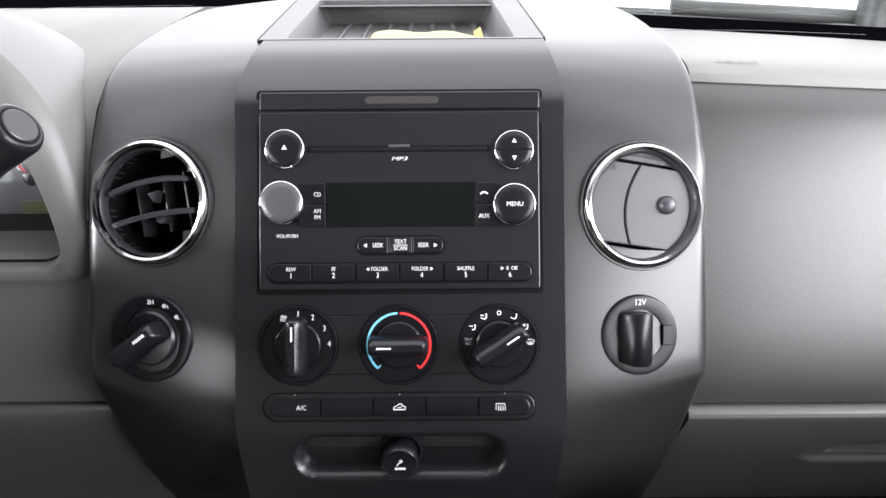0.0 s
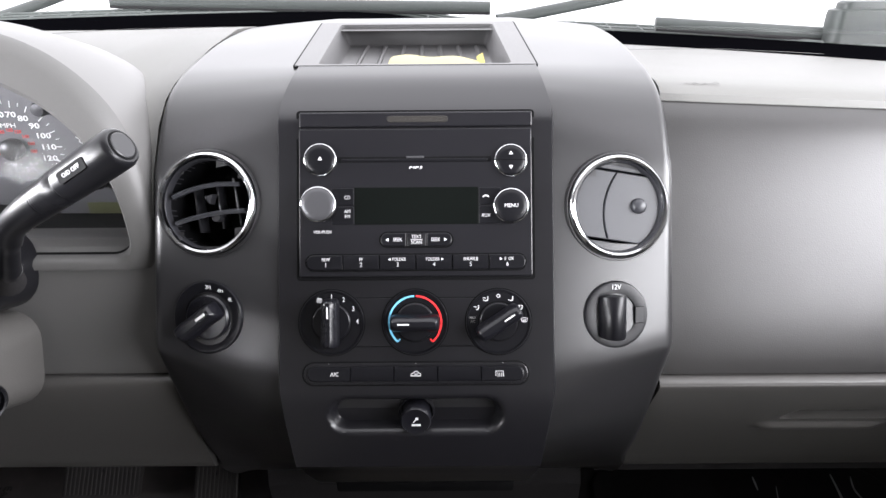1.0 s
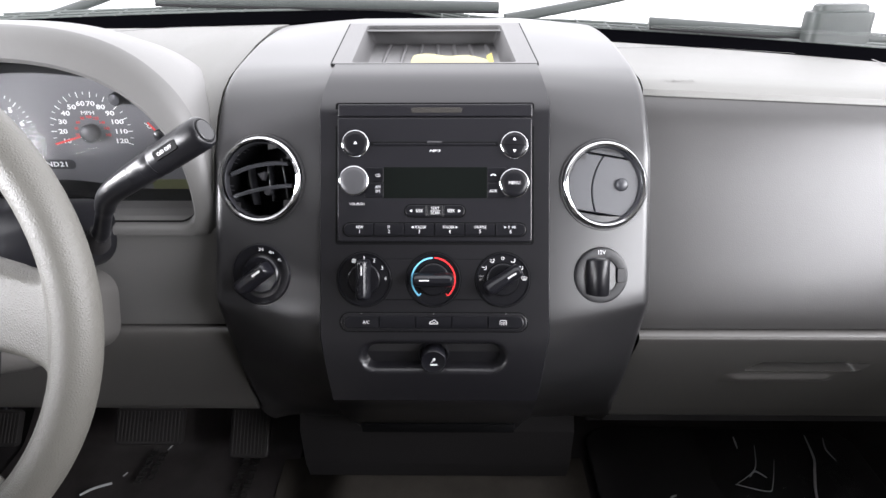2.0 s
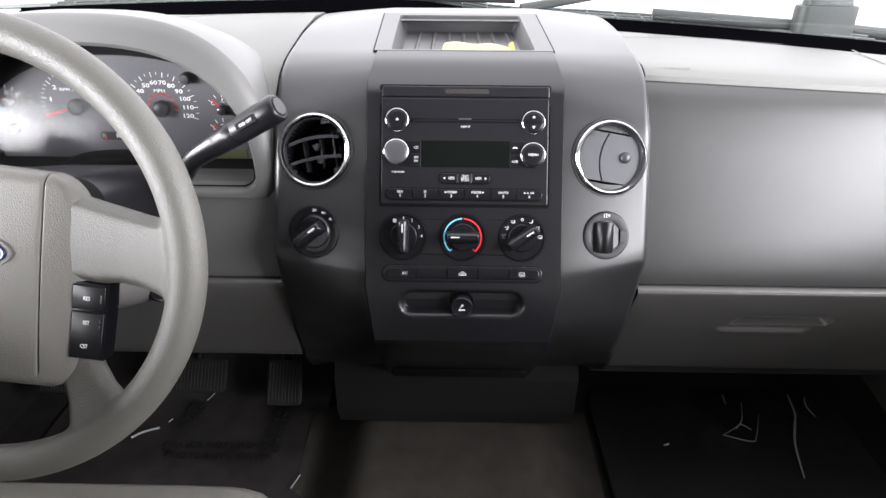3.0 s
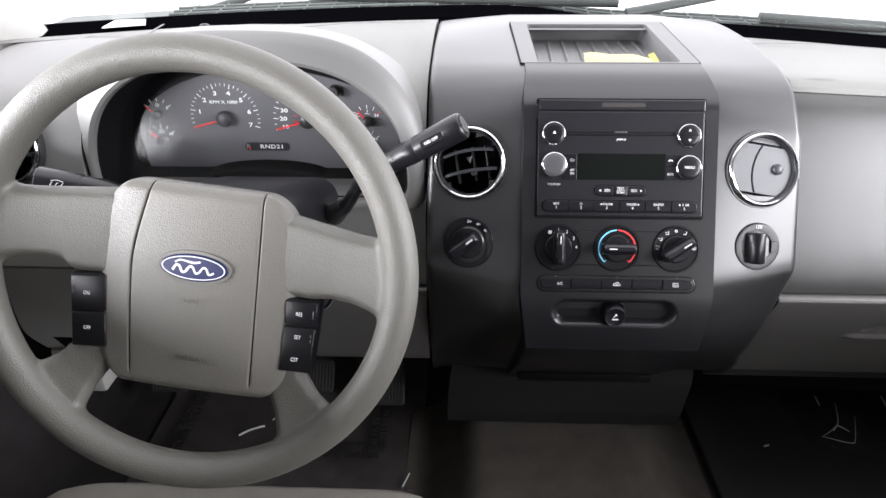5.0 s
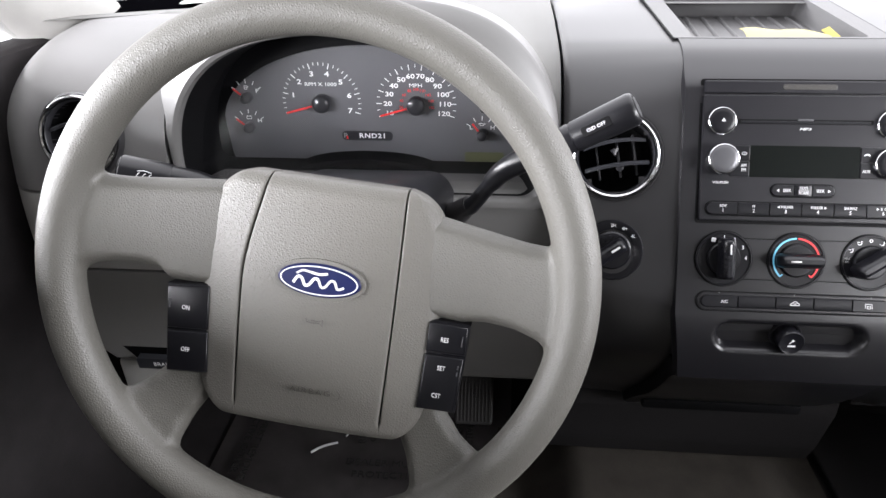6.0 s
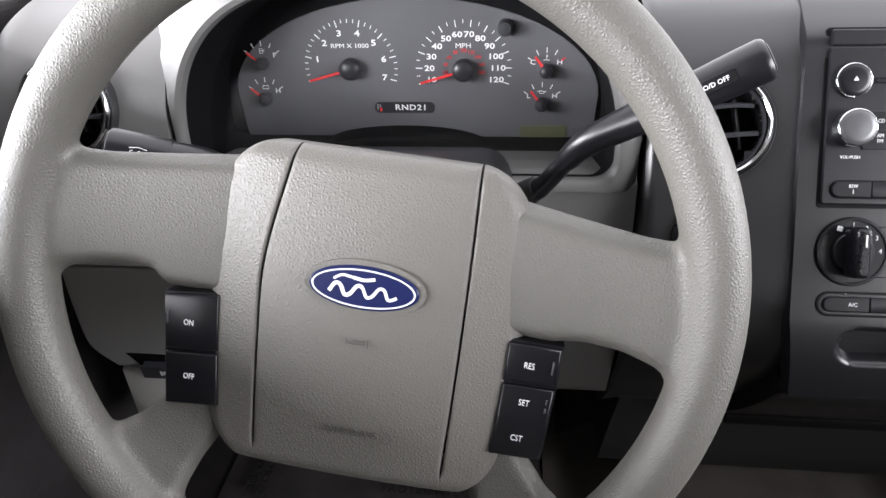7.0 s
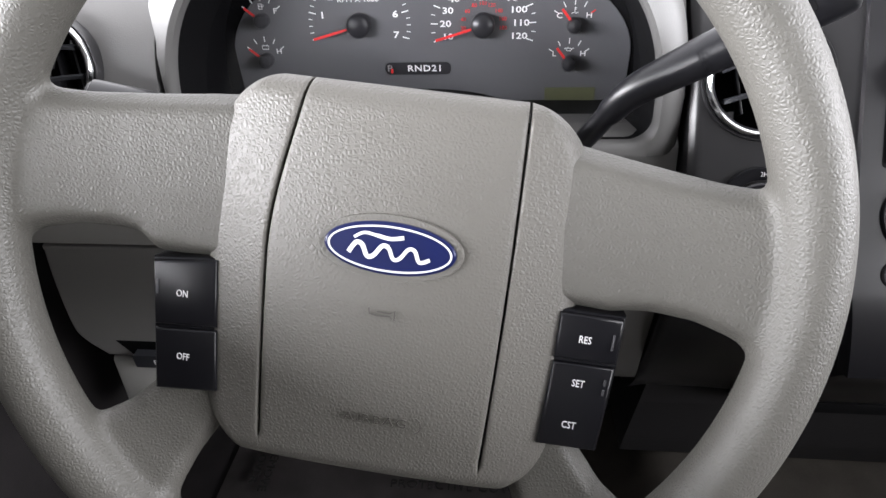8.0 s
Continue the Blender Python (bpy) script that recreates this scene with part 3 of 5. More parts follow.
    grp = part("brake_handle", slab([(-0.764, -0.062), (-0.69, -0.062), (-0.69, -0.076), (-0.764, -0.076)], -0.01, 0.012, 0.002, tilt), M_VENT, rel, "grey brake release handle")
    lettering("BRAKE", 0.0068, tilt @ pose(-0.729, -0.0695, 0.0122), M_WHITE, dash, squeeze=0.95)
    part("lower_trim", moved(box(-0.803, -0.735, 0.477, 0.6, 0.46, 0.541, 0.005), inv), M_TRIM, dash, "light grey lower trim")
    # joints, plate and sensor on the top pads
    for pts, wide, z in (([(-0.672, 0.795), (-0.664, 0.72)], 0.0035, 0.9536), ([(-0.461, 0.761), (-0.41, 0.79), (-0.363, 0.81), (-0.252, 0.82)], 0.0012, 0.9536), ([(0.218, 0.802), (0.358, 0.802), (0.42, 0.782), (0.483, 0.753)], 0.0012, 0.9245), ([(0.603, 0.775), (0.594, 0.65)], 0.003, 0.9125)):
        part("joint", stroke([(p.x, p.y) for p in smooth_line([(*q, 0) for q in pts], 5)], wide, z, inv), M_FACE, dash)
    part("light_sensor", lathe([(0.009, 0.0), (0.0085, 0.003), (0.006, 0.006), (0.0005, 0.0075)], 20, inv @ pose(-0.594, 0.765, 0.9525)), M_KNOB, dash, "small black light sensor")
    return dash


# ---- centre stack ----
def stack():
    st = thing("centre_stack", "charcoal centre stack with a black control bezel", "centre console", at=(0, 0.7, 0.44))
    inv = Matrix.Translation((0, -0.7, -0.44))
    mid = [(0.90, 0.44), (0.90, 0.950), (0.87, 0.957), (0.80, 0.962), (0.70, 0.9565), (0.60, 0.9475), (0.56, 0.9435), (0.532, 0.937), (0.509, 0.926), sp(0.115, -0.003), sp(0.06, -0.003), sp(0, -0.003), sp(-0.042, -0.003), sp(-0.074, -0.0035), sp(-0.093, -0.0075), sp(-0.12, -0.02), (0.412, 0.632), (0.465, 0.56), (0.52, 0.50), (0.565, 0.452), (0.62, 0.44)]
    edge = [(0.90, 0.44), (0.90, 0.93), (0.87, 0.946), (0.80, 0.951), (0.70, 0.949), (0.61, 0.94), (0.575, 0.934), (0.545, 0.924), (0.52, 0.906), sp(0.095, -0.02), sp(0.05, -0.02), sp(0, -0.021), sp(-0.034, -0.0215), sp(-0.056, -0.0225), sp(-0.069, -0.028), (0.4395, 0.676), (0.4525, 0.635), (0.469, 0.59), (0.49, 0.545), (0.515, 0.50), (0.562, 0.452), (0.62, 0.44)]
    rows = []
    xl, xr = -0.2305, 0.2235
    dense = lambda p: [(q.x, q.y) for q in smooth_line(p, 4)]
    mid = mid[:1] + dense(mid[1:])
    edge = edge[:1] + dense(edge[1:])
    for i in range(141):
        u = -1 + 2 * i / 140
        half = xr if u > 0 else -xl
        x = u * half
        t = max(0, (abs(x) - 0.112) / (half - 0.112))
        f = 0.75 * t + 0.25 * t * t
        pull = 0.006 * max(0, 1 - (half - abs(x)) / 0.006) ** 2
        row = []
        for k, (a, b) in enumerate(zip(mid, edge)):
            y, z = a[0] + (b[0] - a[0]) * f, a[1] + (b[1] - a[1]) * f
            if 5 <= k <= 70:
                y, z = y + pull * 0.9, z - pull * (0.7 if k < 33 else 0.0)
            row.append((x, y, z))
        rows.append(row)
    bm = loft(rows)
    for m in (VENT_DRIVER, VENT_PASSENGER):
        punch(bm, m, 0.0445)
    open_top = [f for f in bm.faces if all(abs(v.co.x) < 0.106 and 0.57 < v.co.y < 0.748 and v.co.z > 0.93 for v in f.verts)]
    bmesh.ops.delete(bm, geom=open_top, context="FACES")
    part("body", moved(bm, inv), M_WING, st, "charcoal satin housing")

    # bezel: a black plate that follows the face and rolls over its top
    line = [(q.x, q.y) for q in smooth_line([(0.5695, 0.9465), (0.562, 0.9458), (0.535, 0.9405), (0.512, 0.9305), sp(0.135, 0.0), sp(0.118, 0.0005)], 6)]
    line += [sp(v / 1000, 0.0) for v in range(110, -90, -10)] + [sp(v / 1000, -0.00002 * max(0, -95 - v) ** 1.6) for v in range(-90, -166, -2)]
    rows = []
    n = 90
    for i, (y, z) in enumerate(line):
        a, b = line[max(i - 1, 0)], line[min(i + 1, len(line) - 1)]
        t = Vector((b[0] - a[0], b[1] - a[1])).normalized()
        nrm = Vector((t.y, -t.x))
        if nrm.dot(Vector((-0.5, 0.86))) < 0:
            nrm = -nrm
        v = (y - 0.431) * 0.443 + (z - 0.796) * 0.8965
        half = 0.1175 - 0.005 * smoothstep(0.14, 0.19, v) if v > 0 else 0.1175 - 0.010 * ((-0.095 - v) / 0.07 if v < -0.095 else 0)
        row = []
        for k in range(n + 1):
            x = -half + 2 * half * k / n
            drop = 0.008 * max(0, 1 - (half - abs(x)) / 0.0025) ** 2
            # hollow of the lighter shelf
            if v < -0.09:
                d = math.hypot(max(0, abs(x + 0.001) - 0.058), v + 0.1168) - 0.0135
                drop += 0.018 * smoothstep(0.003, -0.007, d)
            row.append((x, y - nrm.x * drop, z - nrm.y * drop))
        row += [(half, y - nrm.x * 0.013, z - nrm.y * 0.013), (-half, y - nrm.x * 0.013, z - nrm.y * 0.013)]
        rows.append(row)
    part("bezel", moved(loft(rows), inv), M_BEZEL, st, "black satin bezel plate")
    # lower black panel; a dark solid stands in for the storage slot's shade
    rows = []
    low = [(q.x, q.y) for q in smooth_line([sp(-0.1625, -0.021), (0.391, 0.626), (0.409, 0.60), (0.45, 0.55), (0.50, 0.50), (0.545, 0.452)], 5)]
    for i, (y, z) in enumerate(low):
        k = i / (len(low) - 1)
        half = 0.1068 + 0.004 * k
        rows.append([(-half, y, z), (-half + 0.004, y - 0.003, z), (half - 0.004, y - 0.003, z), (half, y, z), (half, y + 0.05, z + 0.01), (-half, y + 0.05, z + 0.01)])
    part("lower_panel", moved(loft(rows), inv), M_BEZEL, st, "black lower panel")
    part("slot", moved(box(-0.10, 0.10, 0.4915, 0.54, 0.488, 0.503, 0.003, m=None), inv), M_GAP, st, "dark block painted as the shade in a storage slot")
    # black heater box below
    bm = bmesh.new()
    rows = [[(-h, y0, z), (h * 0.96, y0, z), (h * 0.96, 0.85, z), (-h, 0.85, z)] for h, y0, z in ((0.2, 0.565, 0.46), (0.205, 0.57, 0.42), (0.21, 0.595, 0.33), (0.21, 0.61, 0.29), (0.205, 0.63, 0.275))]
    part("lower_box", moved(loft(rows), inv), M_RUBBER, st, "matt black lower box", smooth=False)

    # tray on top
    tm = pose(-0.001, 0.658, 0.9552, math.degrees(math.atan2(0.0165, 0.18)))
    tray = thing("dash_tray", "grey ribbed open tray on top of the centre stack", "tray", at=tm.translation)
    it = Matrix.Translation(-tm.translation) @ tm
    outer = [(-0.1135, -0.0925), (0.112, -0.0925), (0.108, 0.1), (-0.118, 0.1)]
    inner = [(-0.092, -0.0885), (0.089, -0.0885), (0.083, 0.087), (-0.094, 0.087)]

    def quad(q, n=10, r=0.006):
        pts = []
        for i in range(4):
            p, a, b = Vector(q[i]), Vector(q[i - 1]), Vector(q[(i + 1) % 4])
            p0, p1 = p + (a - p).normalized() * r, p + (b - p).normalized() * r
            for k in range(n + 1):
                t = k / n
                pts.append(((1 - t) ** 2 * p0 + 2 * t * (1 - t) * p + t * t * p1)[:])
        return pts

    so, si = quad(outer, r=0.004), quad(inner)
    sb = [(x * 0.92, y * 0.93) for x, y in si]
    rows = [[(x, y, -0.03) for x, y in so], [(x, y, -0.0015) for x, y in so], [(x * 0.995, y * 0.995, 0) for x, y in so], [(x, y, 0) for x, y in si], [(x * 0.99, y * 0.99, -0.0015) for x, y in si], [(x, y, -0.02) for x, y in sb], [(x * 0.97, y * 0.97, -0.022) for x, y in sb]]
    part("joint", moved(loft([[(x * k, y * k, z) for x, y in so] for k, z in ((1.011, -0.02), (1.011, -0.0004), (0.998, -0.0004), (0.998, -0.02))], caps=False), it), M_GAP, tray, "dark joint round the tray")
    part("frame", moved(loft(rows), it), M_TRAY, tray, "grey tray frame")
    for k in range(-3, 4):
        x = k * 0.0215
        part("rib", moved(tube([(x * 1.05, -0.074, -0.0225), (x * 0.98, 0.07, -0.0225)], 0.0035, 8, flat=0.7), it), M_TRAY, tray)
    part("peg", moved(lathe([(0.004, -0.022), (0.004, -0.015), (0.003, -0.014)], 14, pose(-0.07, -0.078, 0)), it), M_KNOB, tray, "small black peg")
    note = thing("paper_note", "folded pale yellow paper lying in the dash tray", "paper", at=(0.012, 0.60, 0.934))
    inn = Matrix.Translation((-0.012, -0.60, -0.934)) @ pose(0.012, 0.605, 0.941, 5, 0, -6)
    rows = []
    for i in range(17):
        u = i / 16
        x = -0.04 + 0.088 * u
        y0, y1 = -0.026 + 0.004 * u, 0.024 - 0.006 * u
        lift = 0.0035 * math.sin(2.2 * u + 0.4) + 0.0012 * math.sin(11 * u)
        upper = [(x, y0 + (y1 - y0) * k / 6, lift + 0.0035 * math.sin(math.pi * k / 6 + 0.6 * u)) for k in range(7)]
        rows.append(upper + [(px, py, pz - 0.0007) for px, py, pz in reversed(upper)])
    part("sheet", moved(loft(rows), inn), M_NOTE, note)
    part("fold", moved(loft([[(0.048, -0.021, 0.002), (0.054, -0.017, 0.006), (0.05, 0.012, 0.0085), (0.044, 0.015, 0.004)], [(0.048, -0.021, 0.0013), (0.054, -0.017, 0.0053), (0.05, 0.012, 0.0078), (0.044, 0.015, 0.0033)]]), inn), material("ochre_fold", (0.33, 0.27, 0.05), 0.6), note, "darker yellow folded corner")
    return st


def radio():
    ra = thing("car_radio", "black double-height car radio with chrome-ringed knobs", "car radio", at=at_stack(0, 0.069).translation)
    inv = Matrix.Translation(-ra.location)

    def S(x, v, w=0.0, turn=0.0):
        return inv @ at_stack(x, v, w, turn)

    part("surround", slab(rrect(0.2, 0.143, 0.003), -0.004, 0.0004, 0.0003, S(0, 0.0687)), M_GAP, ra, "dark gap round the set")
    face = part("face", slab(rrect(0.1945, 0.1235, 0.002, cy=-0.0065), -0.003, 0.0032, 0.0008, S(0, 0.0687)), M_RADIO, ra)
    lid = part("lid", slab(rrect(0.1945, 0.0125, 0.0015), -0.003, 0.0046, 0.0012, S(0.0005, 0.1317)), M_RADIO, ra, "hinged top strip")
    part("badge", slab(rrect(0.051, 0.0052, 0.0026), 0.0044, 0.0049, 0.0002, S(0.002, 0.1317)), material("dull_brown_badge", (0.022, 0.02, 0.018), 0.4), lid, "dull brown oblong badge")
    # disc slot
    slot = part("disc_slot", slab(rrect(0.128, 0.0046, 0.001), 0.003, 0.0035, 0.0001, S(-0.0006, 0.0982)), M_GAP, ra, "disc slot")
    part("flap", slab(rrect(0.122, 0.0022, 0.0005), 0.0034, 0.0041, 0.0003, S(-0.0006, 0.0975)), M_BUTTON, slot)
    part("tab", slab(rrect(0.0145, 0.0018, 0.0004), 0.0034, 0.0044, 0.0003, S(0.0, 0.1), ), M_KNOBFACE, slot, "grey tab")
    lettering("MP3", 0.0026, S(0.0, 0.0911, 0.0034), M_WHITE, face, spacing=1.0, squeeze=1.75, lean=0.25)

    def ringed(name, x, v, r, high, mat, label):
        b = part(name, lathe([(r - 0.0014, 0.002), (r - 0.0014, high), (r - 0.002, high + 0.0006), (r * 0.6, high + 0.0011), (0.0004, high + 0.0013)], 56, S(x, v)), mat, ra, label)
        part("chrome_ring", lathe([(r, 0.002), (r, high - 0.0008), (r - 0.0004, high), (r - 0.001, high + 0.0003), (r - 0.0015, high - 0.0002), (r - 0.0015, 0.002)], 56, S(x, v), close=True), M_CHROME, b, "bright chrome ring")
        return b

    def tri(p, s, d, w, parent, mat=M_WHITE):
        a = {"up": 90, "down": -90, "left": 180, "right": 0}[d]
        pts = [(s * 0.6 * math.cos(radians(a + k)), s * 0.6 * math.sin(radians(a + k))) for k in (0, 120, 240)]
        part("arrow", slab(pts, 0, 0.0003, 0.00005, S(p[0], p[1], w)), mat, parent)

    ej = ringed("eject_button", -0.0792, 0.0982, 0.0138, 0.0062, M_BUTTON, "round black eject button")
    tri((-0.0788, 0.0985), 0.0036, "up", 0.0075, ej)
    up = ringed("tune_button", 0.0796, 0.0966, 0.0138, 0.0062, M_BUTTON, "round black split rocker button")
    part("split", box(-0.0135, 0.0135, -0.0004, 0.0004, 0.003, 0.0079, 0, m=S(0.0796, 0.0966)), M_GAP, up)
    tri((0.0796, 0.1022), 0.0034, "up", 0.0073, up)
    tri((0.0796, 0.091), 0.0034, "down", 0.0073, up)
    vol = ringed("volume_knob", -0.0792, 0.0602, 0.0148, 0.016, M_KNOBFACE, "satin grey volume knob")
    men = ringed("menu_knob", 0.0793, 0.0585, 0.0148, 0.009, M_BUTTON, "black menu knob")
    lettering("MENU", 0.0032, S(0.0793, 0.0585, 0.0104), M_WHITE, men, squeeze=0.95)
    # display band
    part("display", slab(rrect(0.1035, 0.031, 0.0006), 0.003, 0.0037, 0.0002, S(0.0008, 0.0594)), M_SCREEN, ra, "blank black display")
    for nm, x, v, w_, h_, words in (("cd_button", -0.0585, 0.067, 0.0145, 0.015, "CD"), ("band_button", -0.0585, 0.0515, 0.0145, 0.0154, "AM\nFM"), ("phone_button", 0.0602, 0.067, 0.014, 0.015, ""), ("aux_button", 0.0602, 0.0515, 0.014, 0.0154, "AUX")):
        b = part(nm, slab(rrect(w_ + 0.004, h_ - 0.0006, 0.0008), 0.003, 0.0043, 0.0004, S(x - (0.002 if x < 0 else -0.002), v)), M_BUTTON, ra)
        if words:
            lettering(words, 0.0031, S(x + (0.0018 if x < 0 else -0.0015), v - (0.0006 if words != "AM\nFM" else -0.0012), 0.0045), M_WHITE, b, squeeze=0.85)
        else:
            bm = stroke([(-0.0026 + 0.0052 * k / 10, 0.0013 * math.sin(math.pi * k / 10)) for k in range(11)], 0.0011, 0.0003, S(x - 0.0015, v - 0.0008, 0.0044))
            part("handset_mark", bm, M_WHITE, b)
    lettering("VOL\u2022PUSH", 0.0026, S(-0.0778, 0.0378, 0.0034), M_WHITE, face, squeeze=0.9)

    # pill-shaped groups of keys
    def keys(x0, x1, v, h, cuts, name, recess=0.0012):
        xs = [x0] + cuts + [x1]
        part(name + "_recess", slab(rrect(x1 - x0 + 2 * recess, h + 2 * recess, h / 2 + recess, 10), 0.003, 0.0034, 0.0001, S((x0 + x1) / 2, v)), M_GAP, ra)
        out = []
        for i in range(len(xs) - 1):
            a, b = xs[i] + (0.0004 if i else 0), xs[i + 1] - (0.0004 if i < len(xs) - 2 else 0)
            r = h / 2 - 0.0001
            pts = []
            right = i == len(xs) - 2
            left = i == 0
            rr = [(b, right, 1), (a, left, -1)]
            for xe, rnd, sg in rr:
                if rnd:
                    for k in range(13):
                        an = -math.pi / 2 + math.pi * k / 12
                        pts.append((xe - sg * r + sg * r * math.cos(an), sg * r * math.sin(an)))
                else:
                    pts += [(xe, -sg * r), (xe, sg * r)]
            out.append(part(name, slab(pts, 0.003, 0.0054, 0.0008, S(0, v)), M_BUTTON, ra))
        return out

    sk = keys(-0.0292, 0.0302, 0.031, 0.0114, [-0.0077, 0.009], "seek_button")
    lettering("SEEK", 0.0031, S(-0.0149, 0.031, 0.0056), M_WHITE, sk[0], squeeze=0.85)
    tri((-0.0232, 0.031), 0.0028, "left", 0.0055, sk[0])
    lettering("TEXT", 0.003, S(0.0007, 0.0334, 0.0056), M_WHITE, sk[1], squeeze=0.85)
    part("rule", box(-0.005, 0.005, -0.0002, 0.0002, 0, 0.0002, 0, m=S(0.0007, 0.0311, 0.0055)), M_WHITE, sk[1])
    lettering("SCAN", 0.003, S(0.0007, 0.0288, 0.0056), M_WHITE, sk[1], squeeze=0.85)
    lettering("SEEK", 0.0031, S(0.0166, 0.031, 0.0056), M_WHITE, sk[2], squeeze=0.85)
    tri((0.0246, 0.031), 0.0028, "right", 0.0055, sk[2])
    xs = [-0.091 + 0.1822 * k / 6 for k in range(7)]
    pk = keys(xs[0], xs[6], 0.0122, 0.0126, xs[1:6], "preset_button")
    for k, (words, num) in enumerate((("REW", "1"), ("FF", "2"), ("FOLDER", "3"), ("FOLDER", "4"), ("SHUFFLE", "5"), ("II  OK", "6"))):
        x = (xs[k] + xs[k + 1]) / 2 + (0.001 if k == 0 else 0)
        lettering(words, 0.0028, S(x + {2: 0.0012, 3: -0.0012, 5: 0.0015}.get(k, 0), 0.0147, 0.0056), M_WHITE, pk[k], squeeze=0.82)
        lettering(num, 0.0037, S(x, 0.0103, 0.0056), M_WHITE, pk[k], squeeze=0.85)
        if k in (2, 3, 5):
            tri((x + {2: -0.0066, 3: 0.0066, 5: -0.0055}[k], 0.0147), 0.0024, "left" if k == 2 else "right", 0.0055, pk[k])


def dial_base(parent_loc, S, r, mat=M_BUTTON):
    return lathe([(r + 0.0004, -0.002), (r + 0.0004, 0.0012), (r, 0.0018), (r - 0.001, 0.0018), (r - 0.0018, 0.0008), (r * 0.64, 0.0006), (r * 0.62, -0.0002), (r * 0.6, 0.0008), (r * 0.59, 0.0035), (r * 0.56, 0.0042), (0.0005, 0.0044)], 64, S)


def grip(length, width, high, S, hollow=0.0):
    """A pinch grip: narrow waist, rounded top, from a disc."""
    rows = []
    n = 14
    for z, k in ((0.003, 1.0), (high * 0.4, 0.98), (high * 0.66, 0.92), (high * 0.84, 0.78), (high * 0.95, 0.56), (high, 0.3)):
        row = []
        for i in range(4 * n):
            a = 2 * math.pi * i / (4 * n)
            c, s = math.cos(a), math.sin(a)
            x = length / 2 * (0.78 + 0.22 * k) * math.copysign(abs(c) ** 0.45, c)
            y = width / 2 * k * math.copysign(abs(s) ** 0.45, s) * (0.84 + 0.16 * (2 * abs(x) / length) ** 2)
            row.append((x, y, z))
        rows.append(row)
    return moved(loft(rows), S)


def climate():
    pan = thing("climate_panel", "black climate control panel with three rotary dials", "climate controls", at=at_stack(0, -0.038).translation)
    inv = Matrix.Translation(-pan.location)

    def S(x, v, w=0.0, turn=0.0):
        return inv @ at_stack(x, v, w, turn)

    part("recess", slab(rrect(0.15, 0.0415, 0.002), -0.003, 0.0003, 0.0002, S(-0.0008, -0.0378)), M_GAP, pan)
    part("plate", slab(rrect(0.15, 0.0398, 0.002), -0.003, 0.0009, 0.0003, S(-0.0008, -0.0378)), M_BEZEL, pan, "black satin plate between the dials")
    for nm, x, turn, label in (("fan_dial", -0.0708, 90, "black fan speed dial"), ("temperature_dial", -0.001, 180, "black temperature dial with blue and red arcs"), ("mode_dial", 0.0686, 33, "black air mode dial")):
        v = -0.0378
        part("dial_gap", lathe([(0.0282, -0.002), (0.0282, 0.0010), (0.0268, 0.0012), (0.001, 0.0012)], 56, S(x, v)), M_GAP, pan)
        d = part(nm, dial_base(None, S(x, v, 0.0006), 0.0268), M_BUTTON, pan, label)
        g = part("grip", grip(0.041, 0.0165, 0.021, S(x, v, 0.001, turn)), M_KNOB, d, "glossy black pinch grip")
        p0 = 0.0175 if nm == "fan_dial" else 0.0165
        part("pointer", box(p0 - 0.0095, p0, -0.0006, 0.0006, 0.0215, 0.0222, 0, m=S(x, v, 0.001, turn) @ pose(-0.003, 0, -0.0003)), M_WHITE, d, "white pointer line")
        if nm == "temperature_dial":
            for mat, a0, a1 in ((M_BLUE, 92, 228), (M_RED, 88, -48)):
                pts = [(0.0218 * math.cos(radians(a0 + (a1 - a0) * k / 30)), 0.0218 * math.sin(radians(a0 + (a1 - a0) * k / 30))) for k in range(31)]
                end = pts[-1]
                bm = stroke(pts, 0.0016, 0.0016, S(x, v, 0.0006))
                stroke([end, (end[0] * 0.86, end[1] * 0.86)], 0.0012, 0.0016, S(x, v, 0.0006), bm)
                part("arc", bm, mat, d)
        if nm == "fan_dial":
            for txt, a in (("1", 90), ("2", 62), ("3", 32), ("4", 2)):
                lettering(txt, 0.004, S(x + 0.0215 * math.cos(radians(a)), v + 0.0215 * math.sin(radians(a)), 0.0018), M_WHITE, d, squeeze=0.85)
            bm = bmesh.new()
            for k in range(4):
                slab(circle(0.00125, 10, 0.0014 * math.cos(k * 1.57 + 0.6), 0.0014 * math.sin(k * 1.57 + 0.6)), 0, 0.0003, 0.00005, bm=bm)
            part("fan_mark", moved(bm, S(x + 0.0212 * math.cos(radians(119)), v + 0.0212 * math.sin(radians(119)), 0.0016)), M_WHITE, d)
        if nm == "mode_dial":
            for k, a in enumerate((178, 148, 119, 90, 61, 32, 3)):
                m = S(x + 0.0215 * math.cos(radians(a)), v + 0.0215 * math.sin(radians(a)), 0.0018)
                if k == 0:
                    lettering("MAX\nA/C", 0.0022, m @ pose(0, 0.001, 0), M_DIMPRINT, d, squeeze=0.8)
                    continue
                bm = bmesh.new()
                if k == 3:
                    lathe([(0.0016, 0), (0.0016, 0.0003), (0.0010, 0.0003), (0.0010, 0)], 20, m, bm, close=True)
                elif k == 6:
                    stroke([(-0.0028, 0.0014), (0, 0.002), (0.0028, 0.0014), (0.002, -0.0012), (-0.002, -0.0012), (-0.0028, 0.0014)], 0.0005, 0.0002, m, bm)
                    for q in (-0.001, 0, 0.001):
                        stroke([(q, -0.002), (q, 0.0006)], 0.0005, 0.0002, m, bm)
                else:
                    slab(circle(0.0006, 10, 0.0015, 0.0017), 0, 0.0003, 0.00005, m, bm)
